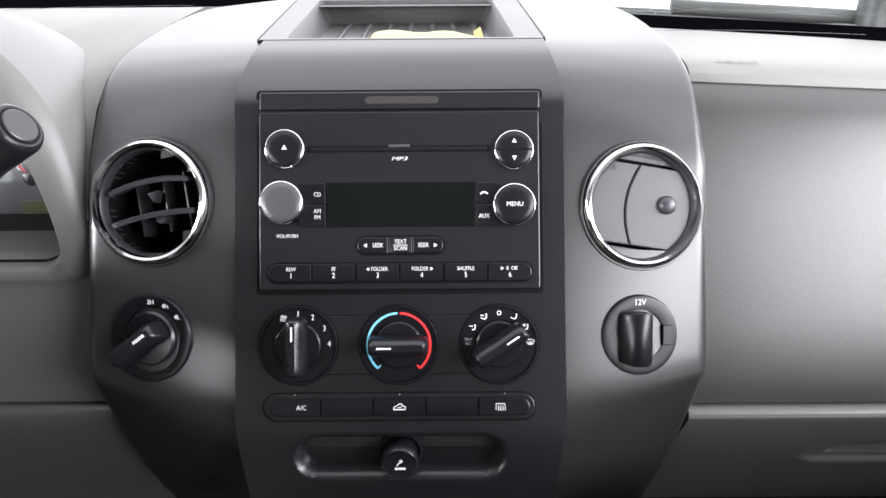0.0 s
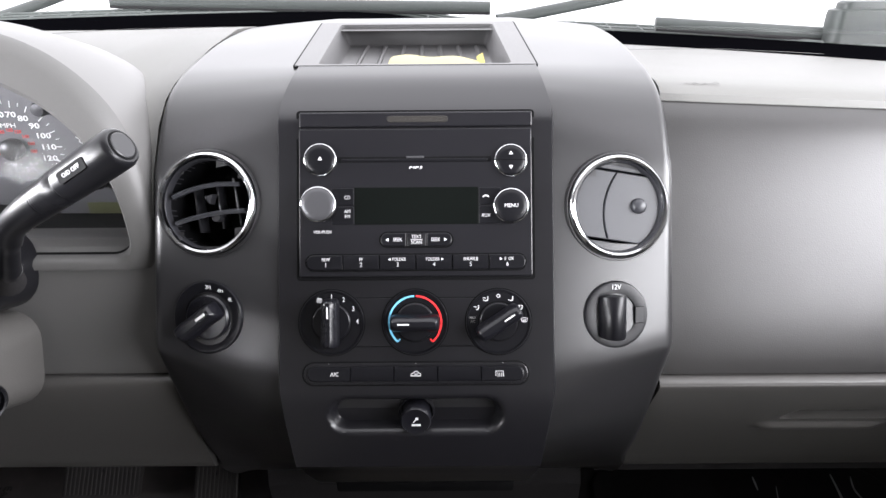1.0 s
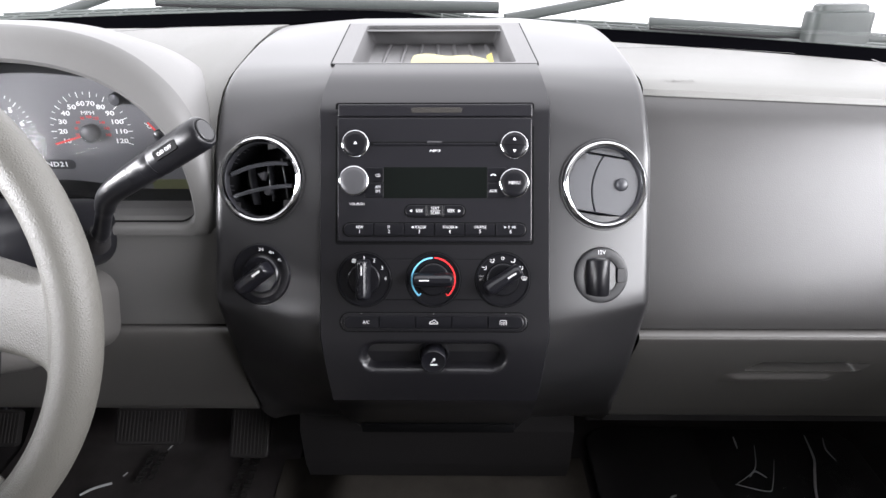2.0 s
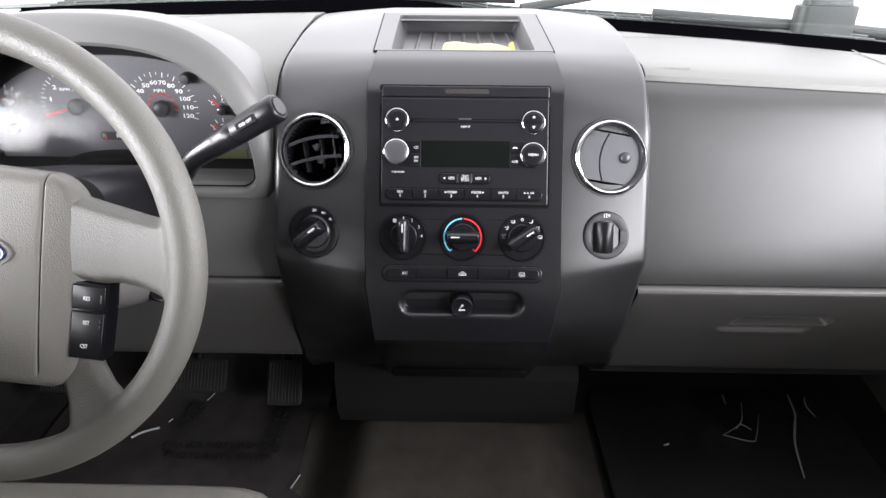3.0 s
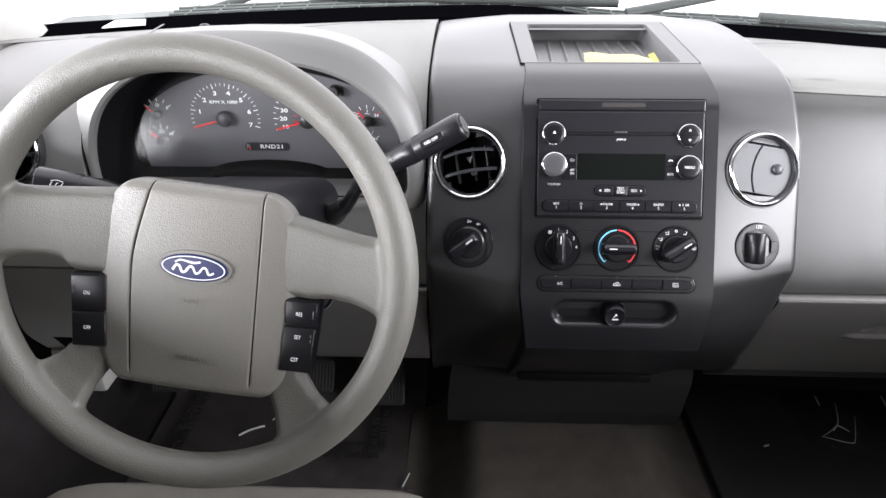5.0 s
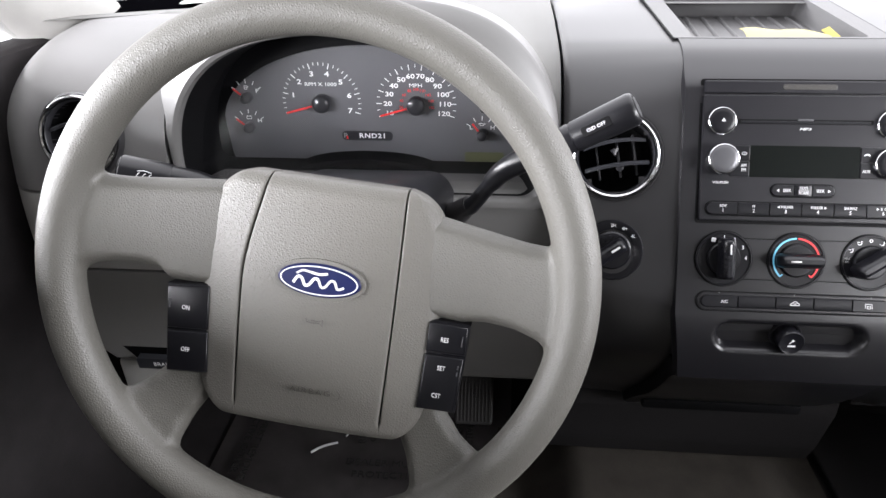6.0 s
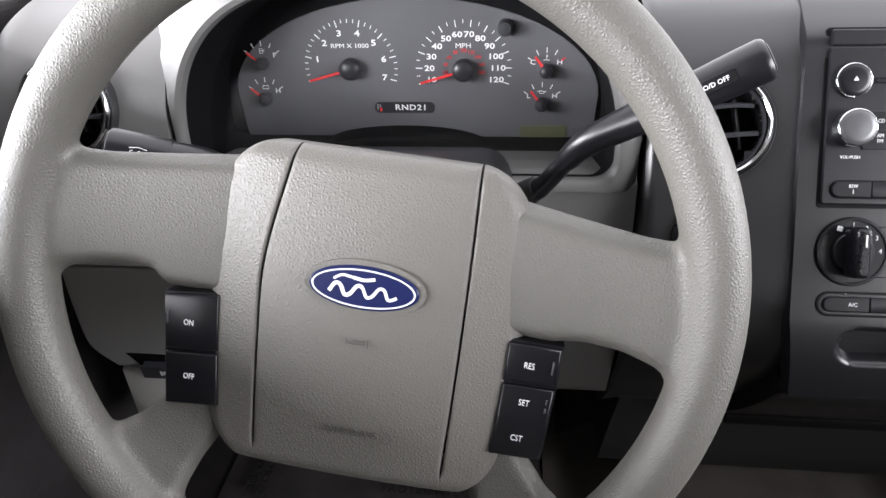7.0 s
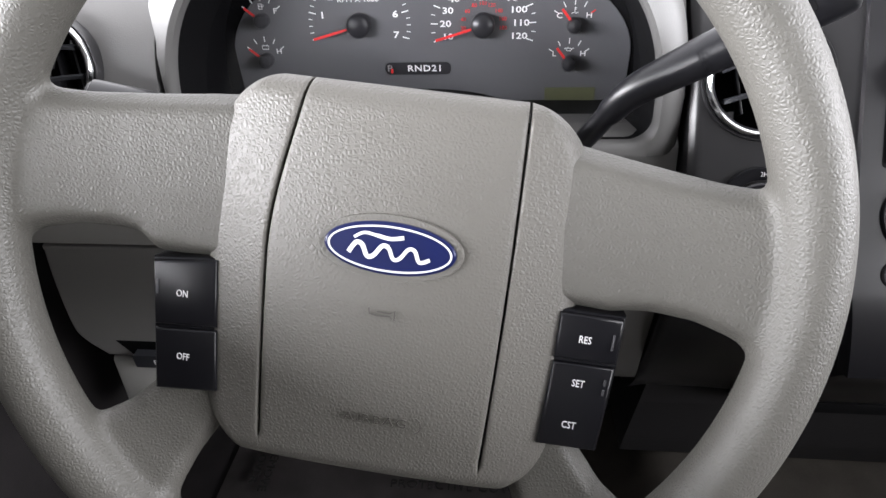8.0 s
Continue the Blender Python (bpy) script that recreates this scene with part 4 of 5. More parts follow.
                    stroke([(0.0017, 0.0008), (0.0011, -0.0012), (-0.0006, -0.0014)], 0.0009, 0.0002, m, bm)
                    if k in (1, 2, 5):
                        stroke([(-0.0026, 0.0012), (0.0, 0.0009)], 0.0006, 0.0002, m, bm)
                    if k in (2, 4):
                        stroke([(-0.0024, -0.0004), (-0.0008, -0.0014)], 0.0006, 0.0002, m, bm)
                    if k == 5:
                        stroke([(-0.0026, 0.0004), (-0.0016, 0.002), (0.0002, 0.002)], 0.0006, 0.0002, m, bm)
                part("air_mark", bm, M_WHITE, d)
    # lower row of push buttons
    row = thing("switch_row", "black row of five dash push buttons", "switches", at=at_stack(0, -0.081).translation)
    inv = Matrix.Translation(-row.location)
    part("rim", slab(rrect(0.1905, 0.0205, 0.0102, 10), -0.003, 0.0008, 0.0006, S2(inv, -0.0008, -0.0808)), M_GAP, row, "black rim")
    part("frame", slab(rrect(0.1875, 0.0180, 0.009, 10), -0.003, 0.0014, 0.0008, S2(inv, -0.0008, -0.0808)), M_BEZEL, row)
    xs = [-0.0915 + 0.1815 * k / 5 for k in range(6)]
    for k in range(5):
        a, b = xs[k] + 0.0003, xs[k + 1] - 0.0003
        r = 0.0063
        pts = []
        for xe, rnd, sg in ((b, k == 4, 1), (a, k == 0, -1)):
            if rnd:
                pts += [(xe - sg * r + sg * r * math.cos(-math.pi / 2 + math.pi * q / 12), sg * r * math.sin(-math.pi / 2 + math.pi * q / 12)) for q in range(13)]
            else:
                pts += [(xe, -sg * r), (xe, sg * r)]
        bt = part("push_button", slab(pts, 0, 0.0034, 0.0012, S2(inv, 0, -0.0808)), M_BUTTON, row)
        x = (a + b) / 2
        m = S2(inv, x + (0.005 if k == 0 else (-0.003 if k == 4 else 0)), -0.0808, 0.0035)
        if k == 0:
            lettering("A/C", 0.0034, m, M_WHITE, bt, squeeze=0.9)
        elif k == 2:
            bm = stroke([(-0.0042, -0.0012), (-0.0034, 0.0006), (-0.0018, 0.001), (-0.0004, 0.0024), (0.0014, 0.0024), (0.0026, 0.0008), (0.004, 0.0004), (0.0042, -0.0012)], 0.0006, 0.0002, m)
            stroke([(-0.0042, -0.0014), (0.0042, -0.0014)], 0.0007, 0.0002, m, bm)
            stroke([(-0.0012, 0.0), (0.0014, 0.0), (0.001, 0.001)], 0.0006, 0.0002, m, bm)
            part("car_mark", bm, M_WHITE, bt)
        elif k == 4:
            bm = stroke([(-0.003, -0.0018), (-0.003, 0.0022), (0.003, 0.0022), (0.0034, -0.0024)], 0.0006, 0.0002, m)
            for q in (-0.0015, 0, 0.0015):
                stroke([(q, -0.0026), (q + 0.0004, -0.001), (q, 0.0008)], 0.0005, 0.0002, m, bm)
            part("mirror_mark", bm, M_WHITE, bt)
        if k in (0, 2, 4):
            part("lamp", lathe([(0.0005, 0.0013), (0.0005, 0.0017), (0.0001, 0.0018)], 8, S2(inv, x, -0.0722)), M_DIMPRINT, row)
    # cigarette lighter in its hollow
    li = thing("cigarette_lighter", "black push-in cigarette lighter with smoke mark", "lighter", at=at_stack(-0.001, -0.1165, -0.02).translation)
    inv = Matrix.Translation(-li.location)
    tilt = inv @ at_stack(-0.001, -0.1125, -0.02) @ pose(0, 0, 0, 20)
    part("socket", lathe([(0.0155, -0.004), (0.0155, 0.007), (0.0145, 0.009), (0.0132, 0.0085), (0.013, 0.003), (0.001, 0.003)], 40, tilt), M_BEZEL, li, "black socket collar")
    k = part("knob", lathe([(0.0118, 0.003), (0.0118, 0.014), (0.0128, 0.016), (0.0128, 0.022), (0.0118, 0.0236), (0.011, 0.0232), (0.0006, 0.0228)], 40, tilt), M_KNOB, li, "glossy black knob")
    m = tilt @ pose(0, 0, 0.0232)
    bm = slab(circle(0.0013, 12, 0.0008, 0.0026), 0, 0.0003, 0.00005, m)
    stroke([(-0.0034, -0.0034), (0.004, -0.0034)], 0.0018, 0.0003, m, bm)
    stroke([(-0.002, -0.001), (-0.0004, 0.0014), (0.0006, 0.0016)], 0.0008, 0.0003, m, bm)
    part("smoke_mark", bm, M_WHITE, k)


def S2(inv, x, v, w=0.0, turn=0.0):
    return inv @ at_stack(x, v, w, turn)


# ---- vents, selector, socket ----
def vent(m, closed, label):
    v = thing("air_vent", label, "air vent", "round dash vents", at=m.translation)
    q = Matrix.Translation(-m.translation) @ m
    part("collar", lathe([(0.0468, -0.01), (0.0468, 0.0), (0.046, 0.002), (0.045, 0.002), (0.044, -0.001), (0.044, -0.01)], 64, q, close=True), M_WING, v)
    part("chrome_ring", lathe([(0.0442, -0.006), (0.0442, 0.003), (0.0432, 0.0052), (0.0415, 0.0062), (0.0398, 0.0054), (0.0388, 0.003), (0.0386, -0.006)], 72, q, close=True), M_CHROME, v, "bright chrome ring")
    part("sleeve", lathe([(0.0387, 0.0022), (0.0376, 0.0002), (0.0374, -0.014), (0.0392, -0.014)], 64, q, close=True), M_VENT if closed else M_VANE, v, "dark inner sleeve")
    part("duct", lathe([(0.0375, -0.006), (0.037, -0.045), (0.0005, -0.05), (0.0005, -0.052), (0.039, -0.05), (0.0395, -0.006)], 48, q, close=True), M_GAP, v, "dark duct")
    if closed:
        tilt = q @ pose(0, 0, 0.0, 0, 0, -8)
        R = 0.0374
        def disc(x0f, x1f, z):
            pts = []
            ys = [-0.029 + 0.058 * k / 24 for k in range(25)]
            right = [(min(x1f(y), math.sqrt(R * R - y * y)), y) for y in ys]
            left = [(max(x0f(y), -math.sqrt(R * R - y * y)), y) for y in reversed(ys)]
            return slab(right + left, -0.012, z, 0.0008, tilt)
        bow = lambda y: -0.012 + 0.008 * (y / 0.03) ** 2
        part("louvre", disc(lambda y: -1, lambda y: bow(y) - 0.0004, -0.0015), M_VENT, v, "closed grey louvre leaf")
        leaf = part("louvre", disc(lambda y: bow(y) + 0.0004, lambda y: 1, -0.0005), M_VENT, v, "closed grey louvre leaf")
        for sg in (-1, 1):
            pts = [(R * math.cos(radians(a)), R * math.sin(radians(a))) for a in range(56, 125, 4)]
            part("edge_leaf", slab([(x, y * sg) for x, y in (pts if sg > 0 else pts[::-1])], -0.014, -0.003, 0.0006, tilt), M_VENT, v)
        part("thumb_stud", lathe([(0.0066, -0.002), (0.0066, 0.0015), (0.0058, 0.003), (0.0035, 0.0042), (0.0005, 0.0046)], 28, tilt @ pose(0.0185, 0.003, 0)), M_VENT, leaf, "round grey thumb stud")
    else:
        tilt = q @ pose(0, 0, 0.0, 0, 0, 9)
        for y, half in ((0.0115, 0.031), (-0.0115, 0.032)):
            rows = []
            for k in range(15):
                x = -half + 2 * half * k / 14
                bow = 0.004 * (1 - (x / half) ** 2) * (1 if y > 0 else 0.6)
                rows.append([(x, y + bow - 0.002, 0.0), (x, y + bow + 0.0005, 0.002), (x, y + bow + 0.002, -0.001), (x, y + bow + 0.003, -0.016), (x, y + bow + 0.001, -0.016), (x, y + bow - 0.0015, -0.004)])
            part("vane", moved(loft(rows), tilt), M_VENT, v, "grey curved vane")
        for x in (-0.018, 0.0035, 0.02):
            part("fin", moved(box(x - 0.001, x + 0.001, -0.022, 0.02, -0.03, -0.014, 0.0005), tilt), M_VANE, v, "black upright fin")
        part("link", moved(slab([(-0.004, 0.007), (0.0, -0.0), (0.004, 0.008)], -0.012, -0.003, 0.0004), tilt), M_VANE, v)
        part("hinge", moved(slab(circle(0.004, 20), -0.012, -0.004, 0.0006), tilt @ pose(0.003, -0.012, 0)), M_VANE, v)


def selector():
    m = at_stack(-0.1785, -0.0335, -0.0125) @ pose(0, 0, 0, 3, -9)
    k = thing("drive_selector", "black rotary four-wheel-drive selector knob", "rotary switch", at=m.translation)
    q = Matrix.Translation(-m.translation) @ m
    part("base", lathe([(0.0315, -0.006), (0.0315, 0.001), (0.0305, 0.0025), (0.029, 0.0028), (0.0215, 0.0005), (0.021, -0.002), (0.0005, -0.002)], 64, q), M_BUTTON, k, "black dished dial")
    kn = part("knob", lathe([(0.0195, -0.002), (0.0195, 0.003), (0.018, 0.0045), (0.0005, 0.005)], 48, q), M_KNOB, k)
    g = part("grip", grip(0.041, 0.0185, 0.02, q @ pose(-0.004, -0.003, 0.001, 0, 0, 35)), M_KNOB, k, "glossy black pinch grip")
    part("pointer", box(0.005, 0.0145, -0.001, 0.001, 0.0205, 0.0214, 0, m=q @ pose(-0.004, -0.003, 0.001, 0, 0, 35)), M_WHITE, g, "white pointer line")
    for t, a in (("2H", 88), ("4H", 62), ("4L", 36)):
        lettering(t, 0.0035, q @ pose(0.0258 * math.cos(radians(a)), 0.0258 * math.sin(radians(a)), 0.0022), M_WHITE, k, squeeze=0.9)


def socket():
    m = at_stack(0.1695, -0.034, -0.0125) @ pose(0, 0, 0, 3, 9)
    k = thing("power_socket", "black-rimmed power socket with a black bulging cap", "power socket", at=m.translation)
    q = Matrix.Translation(-m.translation) @ m
    part("rim", lathe([(0.0292, -0.006), (0.0292, 0.0005), (0.0282, 0.0024), (0.026, 0.0028), (0.0185, 0.002), (0.018, -0.004), (0.0005, -0.004)], 64, q), M_BUTTON, k, "black satin ring")
    part("gap", lathe([(0.0172, -0.003), (0.0172, 0.0002), (0.0005, 0.0004)], 40, q), M_GAP, k)
    rows = []
    for i in range(13):
        a = math.pi * i / 12
        x, z = -0.0116 * math.cos(a), 0.002 + 0.013 * math.sin(a)
        h = 0.0187 - 0.002 * abs(math.cos(a)) ** 3
        rows.append([(x, -h, 0.0), (x, -h, z - 0.001), (x, -h + 0.0015, z), (x, h - 0.0015, z), (x, h, z - 0.001), (x, h, 0.0)])
    part("cap", moved(loft(rows), q @ pose(-0.0035, -0.0015, 0)), M_BUTTON, k, "glossy black bulging cap")
    part("hinge_tab", slab(rrect(0.0085, 0.0145, 0.001), 0.0, 0.0034, 0.0006, q @ pose(0.021, 0.0, 0)), M_BUTTON, k, "black hinge tab")
    lettering("12V", 0.0045, q @ pose(-0.0005, 0.0238, 0.003), M_WHITE, k, squeeze=0.9)


# ---- steering wheel ----
def steering():
    c = WHEEL.translation
    wh = thing("steering_wheel", "taupe grained vinyl steering wheel, turned slightly clockwise", "steering wheel", at=c)
    W = Matrix.Translation(-c) @ WHEEL
    R, r = 0.191, 0.0165
    bm = bmesh.new()
    rows = []
    for i in range(96):
        a = 2 * math.pi * i / 96
        rows.append([((R + r * math.cos(b)) * math.cos(a), (R + r * math.cos(b)) * math.sin(a), r * 1.05 * math.sin(b)) for b in [2 * math.pi * k / 20 for k in range(20)]])
    rows.append(rows[0])
    loft(rows, caps=False, bm=bm)
    # side spokes
    for sg in (-1, 1):
        rows = []
        low = 0.0 if sg < 0 else 0.0055
        for x, y0, y1, z0, z1 in ((0.055, -0.0165 + low, 0.067, -0.034, -0.009), (0.09, -0.0165 + low, 0.0625, -0.03, -0.0062), (0.113, -0.0165 + low, 0.0595, -0.027, -0.0042), (0.118, -0.009, 0.059, -0.0265, -0.0036), (0.13, -0.007, 0.0575, -0.025, -0.0024), (0.15, -0.0075, 0.0555, -0.02, 0.0008), (0.168, -0.012, 0.0555, -0.016, 0.0045), (0.178, -0.019, 0.058, -0.012, 0.0068), (0.191, -0.025, 0.062, -0.008, 0.007)):
            x *= sg
            rows.append([(x, y0, z0), (x, y0 - 0.001, (z0 + z1) / 2), (x, y0 + 0.006, z1 - 0.001), (x, (y0 + y1) / 2, z1), (x, y1 - 0.006, z1 - 0.001), (x, y1 + 0.001, (z0 + z1) / 2), (x, y1, z0)])
        loft(rows, bm=bm)
        # lower spokes
        rows = []
        ox, oy = 0.074, -0.04
        d = Vector((0.52, -0.854))
        p = Vector((0.854, 0.52))
        for s, wd0, wd1, z0, z1 in ((0.0, -0.034, 0.006, -0.036, -0.016), (0.03, -0.034, 0.006, -0.034, -0.015), (0.06, -0.033, 0.007, -0.03, -0.012), (0.08, -0.034, 0.011, -0.024, -0.008), (0.098, -0.038, 0.021, -0.017, -0.001), (0.115, -0.046, 0.04, -0.01, 0.003)):
            base = Vector((ox, oy)) + d * s
            row = []
            for k, zz in ((wd0, z0), (wd0 - 0.001, (z0 + z1) / 2), (wd0 + 0.005, z1), (wd1 - 0.005, z1), (wd1 + 0.001, (z0 + z1) / 2), (wd1, z0)):
                q = base + p * k
                row.append((sg * q.x, q.y, zz))
            rows.append(row)
        loft(rows, bm=bm)
    rim = part("rim", moved(bm, W), M_WHEEL, wh, "taupe grained rim and spokes")
    rm = rim.modifiers.new("fuse", "REMESH")
    rm.mode, rm.voxel_size, rm.use_smooth_shade = "VOXEL", 0.0021, True
    sm = rim.modifiers.new("ease", "SMOOTH")
    sm.factor, sm.iterations = 0.5, 16

    # hub core
    part("hub_core", slab(rrect(0.15, 0.17, 0.03, cx=0.006, cy=-0.013), -0.07, -0.018, 0.006, W), M_GAP, wh, "dark hub behind the pad")
    # airbag pad in three panels with grooves between
    cx, yt, yb = 0.0045, 0.0785, -0.116
    P = W @ pose(0, 0, 0, 0, 0, 1.2)

    def half(y):
        h = 0.0925 - 0.002 * smoothstep(-0.02, -0.1, y) - 0.006 * smoothstep(0.0, 0.08, y)
        rc = 0.033
        d = min(yt - y, y - yb)
        if d < rc:
            h -= rc - math.sqrt(max(0, rc * rc - (rc - d) ** 2))
        return h

    def edge_drop(d, rr):
        return 0 if d >= rr else rr - math.sqrt(max(0, rr * rr - (rr - d) ** 2))

    gl, gr = lambda y: -0.0525 + 0.0165 * smoothstep(-0.005, 0.105, y), lambda y: 0.0622 - 0.0012 * (y / 0.085) ** 2
    gap = lambda y: 0.00005 + 0.00055 * smoothstep(-0.103, -0.099, y)

    def panel(xa, xb, name):
        rows = []
        ny, nx = 72, 30
        for j in range(ny + 1):
            u = j / ny
            y = yb + 0.0002 + (yt - yb - 0.0004) * (0.5 - 0.5 * math.cos(math.pi * u))
            h = half(y)
            a, b = max(xa(y), cx - h), min(xb(y), cx + h)
            if b - a < 0.0004:
                b = a + 0.0004
            row = []
            for i in range(nx + 1):
                s = 0.5 - 0.5 * math.cos(math.pi * i / nx)
                x = a + (b - a) * s
                dome = 0.014 * (1 - ((x - cx) / 0.095) ** 2) * (1 - 0.6 * ((y + 0.013) / 0.097) ** 2)
                d_out = min(cx + h - x, x - cx + h, yt - y, y - yb)
                d_gr = min(x - a, b - x)
                z = -0.009 + dome - 0.002 * smoothstep(0.05, 0.09, abs(x - cx)) - edge_drop(max(0, d_out), 0.011) - edge_drop(max(0, d_gr), 0.0016) * smoothstep(-0.103, -0.098, y)
                row.append((x, y, z))
            row += [(b, y, -0.03), (a, y, -0.03)]
            rows.append(row)
        return part(name, moved(loft(rows), P), M_PAD, wh, "taupe grained pad panel")

    panel(lambda y: -1, lambda y: gl(y) - gap(y), "pad_panel")
    mid = panel(lambda y: gl(y) + gap(y), lambda y: gr(y) - gap(y), "pad_panel")
    panel(lambda y: gr(y) + gap(y), lambda y: 1, "pad_panel")
    # emblem: blue oval with a white border and a plain script-like flourish
    ex, ey, ez = 0.0072, 0.0072, 0.0047
    E = P @ pose(ex, ey, ez)
    oval = lambda a, b: [(a * math.cos(2 * math.pi * i / 64), b * math.sin(2 * math.pi * i / 64)) for i in range(64)]
    part("emblem_recess", slab(oval(0.0335, 0.0155), -0.006, 0.0004, 0.0004, E), M_PAD, wh)
    em = part("emblem", slab(oval(0.0302, 0.0122), -0.004, 0.0022, 0.0012, E, steps=3), M_EMBLEM, wh, "blue oval badge with white border")
    part("border", loft([[(x, y, z) for x, y in oval(a, b)] for a, b, z in ((0.0284, 0.0106, 0.0022), (0.0284, 0.0106, 0.0026), (0.0275, 0.0098, 0.0026), (0.0275, 0.0098, 0.0022), (0.0284, 0.0106, 0.0022))], caps=False), M_WHITE, em).matrix_local = E
    bars = bmesh.new()
    for pts, w0, w1 in ((((-0.0165, 0.0036), (-0.012, 0.0062), (-0.006, 0.0056), (0.0, 0.0048), (0.006, 0.006)), 0.0014, 0.0018),
                        (((-0.0185, -0.0035), (-0.0155, 0.0012), (-0.0125, 0.0006), (-0.01, -0.0042), (-0.007, -0.0036), (-0.0035, 0.001), (-0.0005, 0.0006), (0.002, -0.0042), (0.005, -0.0036), (0.0085, 0.001), (0.0115, 0.0006), (0.014, -0.0042), (0.0185, -0.0025)), 0.0021, 0.0017)):
        line = [(q.x, q.y) for q in smooth_line([(*p, 0) for p in pts], 6)]
        cut = len(line) // 2
        stroke(line[:cut + 1], w0, 0.0027, E, bars)
        stroke(line[cut:], w1, 0.00272, E, bars)
    part("flourish", bars, M_WHITE, em, "white flowing strokes")
    # pressed-in horn mark and word, coloured darker for the shade of their relief
    hm = P @ pose(0.0062, -0.0235, 0.0056)
    bm = stroke([(-0.006, 0.002), (-0.0055, -0.0008), (-0.002, -0.0014), (0.004, -0.001), (0.0062, -0.003), (0.0062, 0.002), (0.004, 0.0004), (-0.002, 0.0006)], 0.0007, 0.0004, hm)
    part("horn_mark", bm, M_PADSHADE, mid)
    lettering("AIRBAG", 0.0048, P @ pose(0.0075, -0.079, 0.0022, 6.8), M_PADSHADE, mid, spacing=1.2, squeeze=1.2)
    bm = stroke([(0.019 + 0.0035 * math.cos(radians(a)), 0.0042 * math.sin(radians(a))) for a in range(-80, 81, 10)], 0.0006, 0.0003, P @ pose(0.0075, -0.079, 0.0022, 6.8))
    part("airbag_mark", bm, M_PADSHADE, mid)

    # speed-control switches
    for sg, words in ((-1, (("ON", -0.0945, -0.0345), ("OFF", -0.0925, -0.0675))), (1, (("RES", 0.1018, -0.0242), ("SET", 0.1025, -0.0462), ("CST", 0.1018, -0.068)))):
        pod = part("switch_pod", slab(((-0.112, -0.0185), (-0.066, -0.0125), (-0.066, -0.0845), (-0.108, -0.0882))[::-1] if sg < 0 else ((0.077, -0.0112), (0.1192, -0.0105), (0.1194, -0.036), (0.1178, -0.0808), (0.077, -0.0818))[::-1], -0.026, -0.0085, 0.002, W), M_BUTTON, wh, "black switch housing")
        if sg < 0:
            quads = (((-0.1105, -0.0195), (-0.078, -0.0150), (-0.0765, -0.0495), (-0.1085, -0.0525)), ((-0.1083, -0.0542), (-0.0763, -0.0512), (-0.0745, -0.0835), (-0.1064, -0.0872)))
        else:
            quads = (((0.0885, -0.0125), (0.1178, -0.0118), (0.1182, -0.0342), (0.089, -0.0352)), ((0.089, -0.037), (0.1182, -0.036), (0.1168, -0.0795), (0.088, -0.0805)))
        for q in quads:
            part("switch", slab(q[::-1], -0.03, -0.0058, 0.0022, W, steps=3), M_BUTTON, pod, "black rocker switch")
        for x, y, h in (((-0.1072, -0.0325, 0.0075),) if sg < 0 else ((0.1146, -0.0232, 0.0075), (0.1146, -0.0435, 0.003), (0.1146, -0.0485, 0.003))):
            part("ridge", box(x - 0.0005, x + 0.0005, y - h / 2, y + h / 2, -0.0062, -0.0049, 0.0002, m=W), M_KNOBFACE, pod, "raised grey touch ridge")
        for t, x, y in words:
            lettering(t, 0.0037, W @ pose(x, y, -0.0057), M_WHITE, pod, squeeze=0.76)
    # column shroud behind the wheel
    col = thing("steering_column", "dark grey plastic steering column shroud", "steering column", at=(-0.429, 0.36, 0.77))
    ci = Matrix.Translation((0.429, -0.36, -0.77))
    sections = ((-0.05, 0.05, -0.05, 0.045), (-0.075, 0.062, -0.07, 0.06), (-0.15, 0.075, -0.085, 0.07), (-0.26, 0.085, -0.095, 0.07))
    along = ci @ WHEEL @ pose(0, 0, 0, 0, 0, 8.0)
    upper = [[(x, y, d) for x, y in rrect(2 * hw, h1 + 0.003, 0.028, 6, 0, (h1 - 0.003) / 2)] for d, hw, h0, h1 in sections]
    lower = [[(x, y, d) for x, y in rrect(2 * hw - 0.004, -h0 - 0.006, 0.028, 6, 0, (h0 - 0.006) / 2)] for d, hw, h0, h1 in sections]
    part("upper_shroud", moved(loft(upper), along), M_SHAFT, col, "black upper column shroud")
    part("lower_shroud", moved(loft(lower), along), M_LOW, col, "grey lower column shroud")
    key = thing("ignition_lock", "black ignition lock set in the column shroud", "ignition lock", at=(-0.354, 0.375, 0.712))
    turn = Vector((0.82, -0.5, 0.1)).to_track_quat("Z", "Y").to_matrix().to_4x4()
    part("collar", lathe([(0.017, -0.02), (0.017, 0.004), (0.0155, 0.006), (0.0135, 0.0055), (0.013, 0.0), (0.0005, 0.0)], 32, turn), M_BUTTON, key, "black collar")
    part("barrel", lathe([(0.0115, -0.002), (0.0115, 0.003), (0.0105, 0.004), (0.0005, 0.004)], 28, turn), M_KNOB, key, "glossy black barrel")
    part("key_slot", box(-0.0055, 0.0055, -0.0009, 0.0009, 0.0035, 0.0044, 0.0002, m=turn), M_METAL, key, "steel key slot")


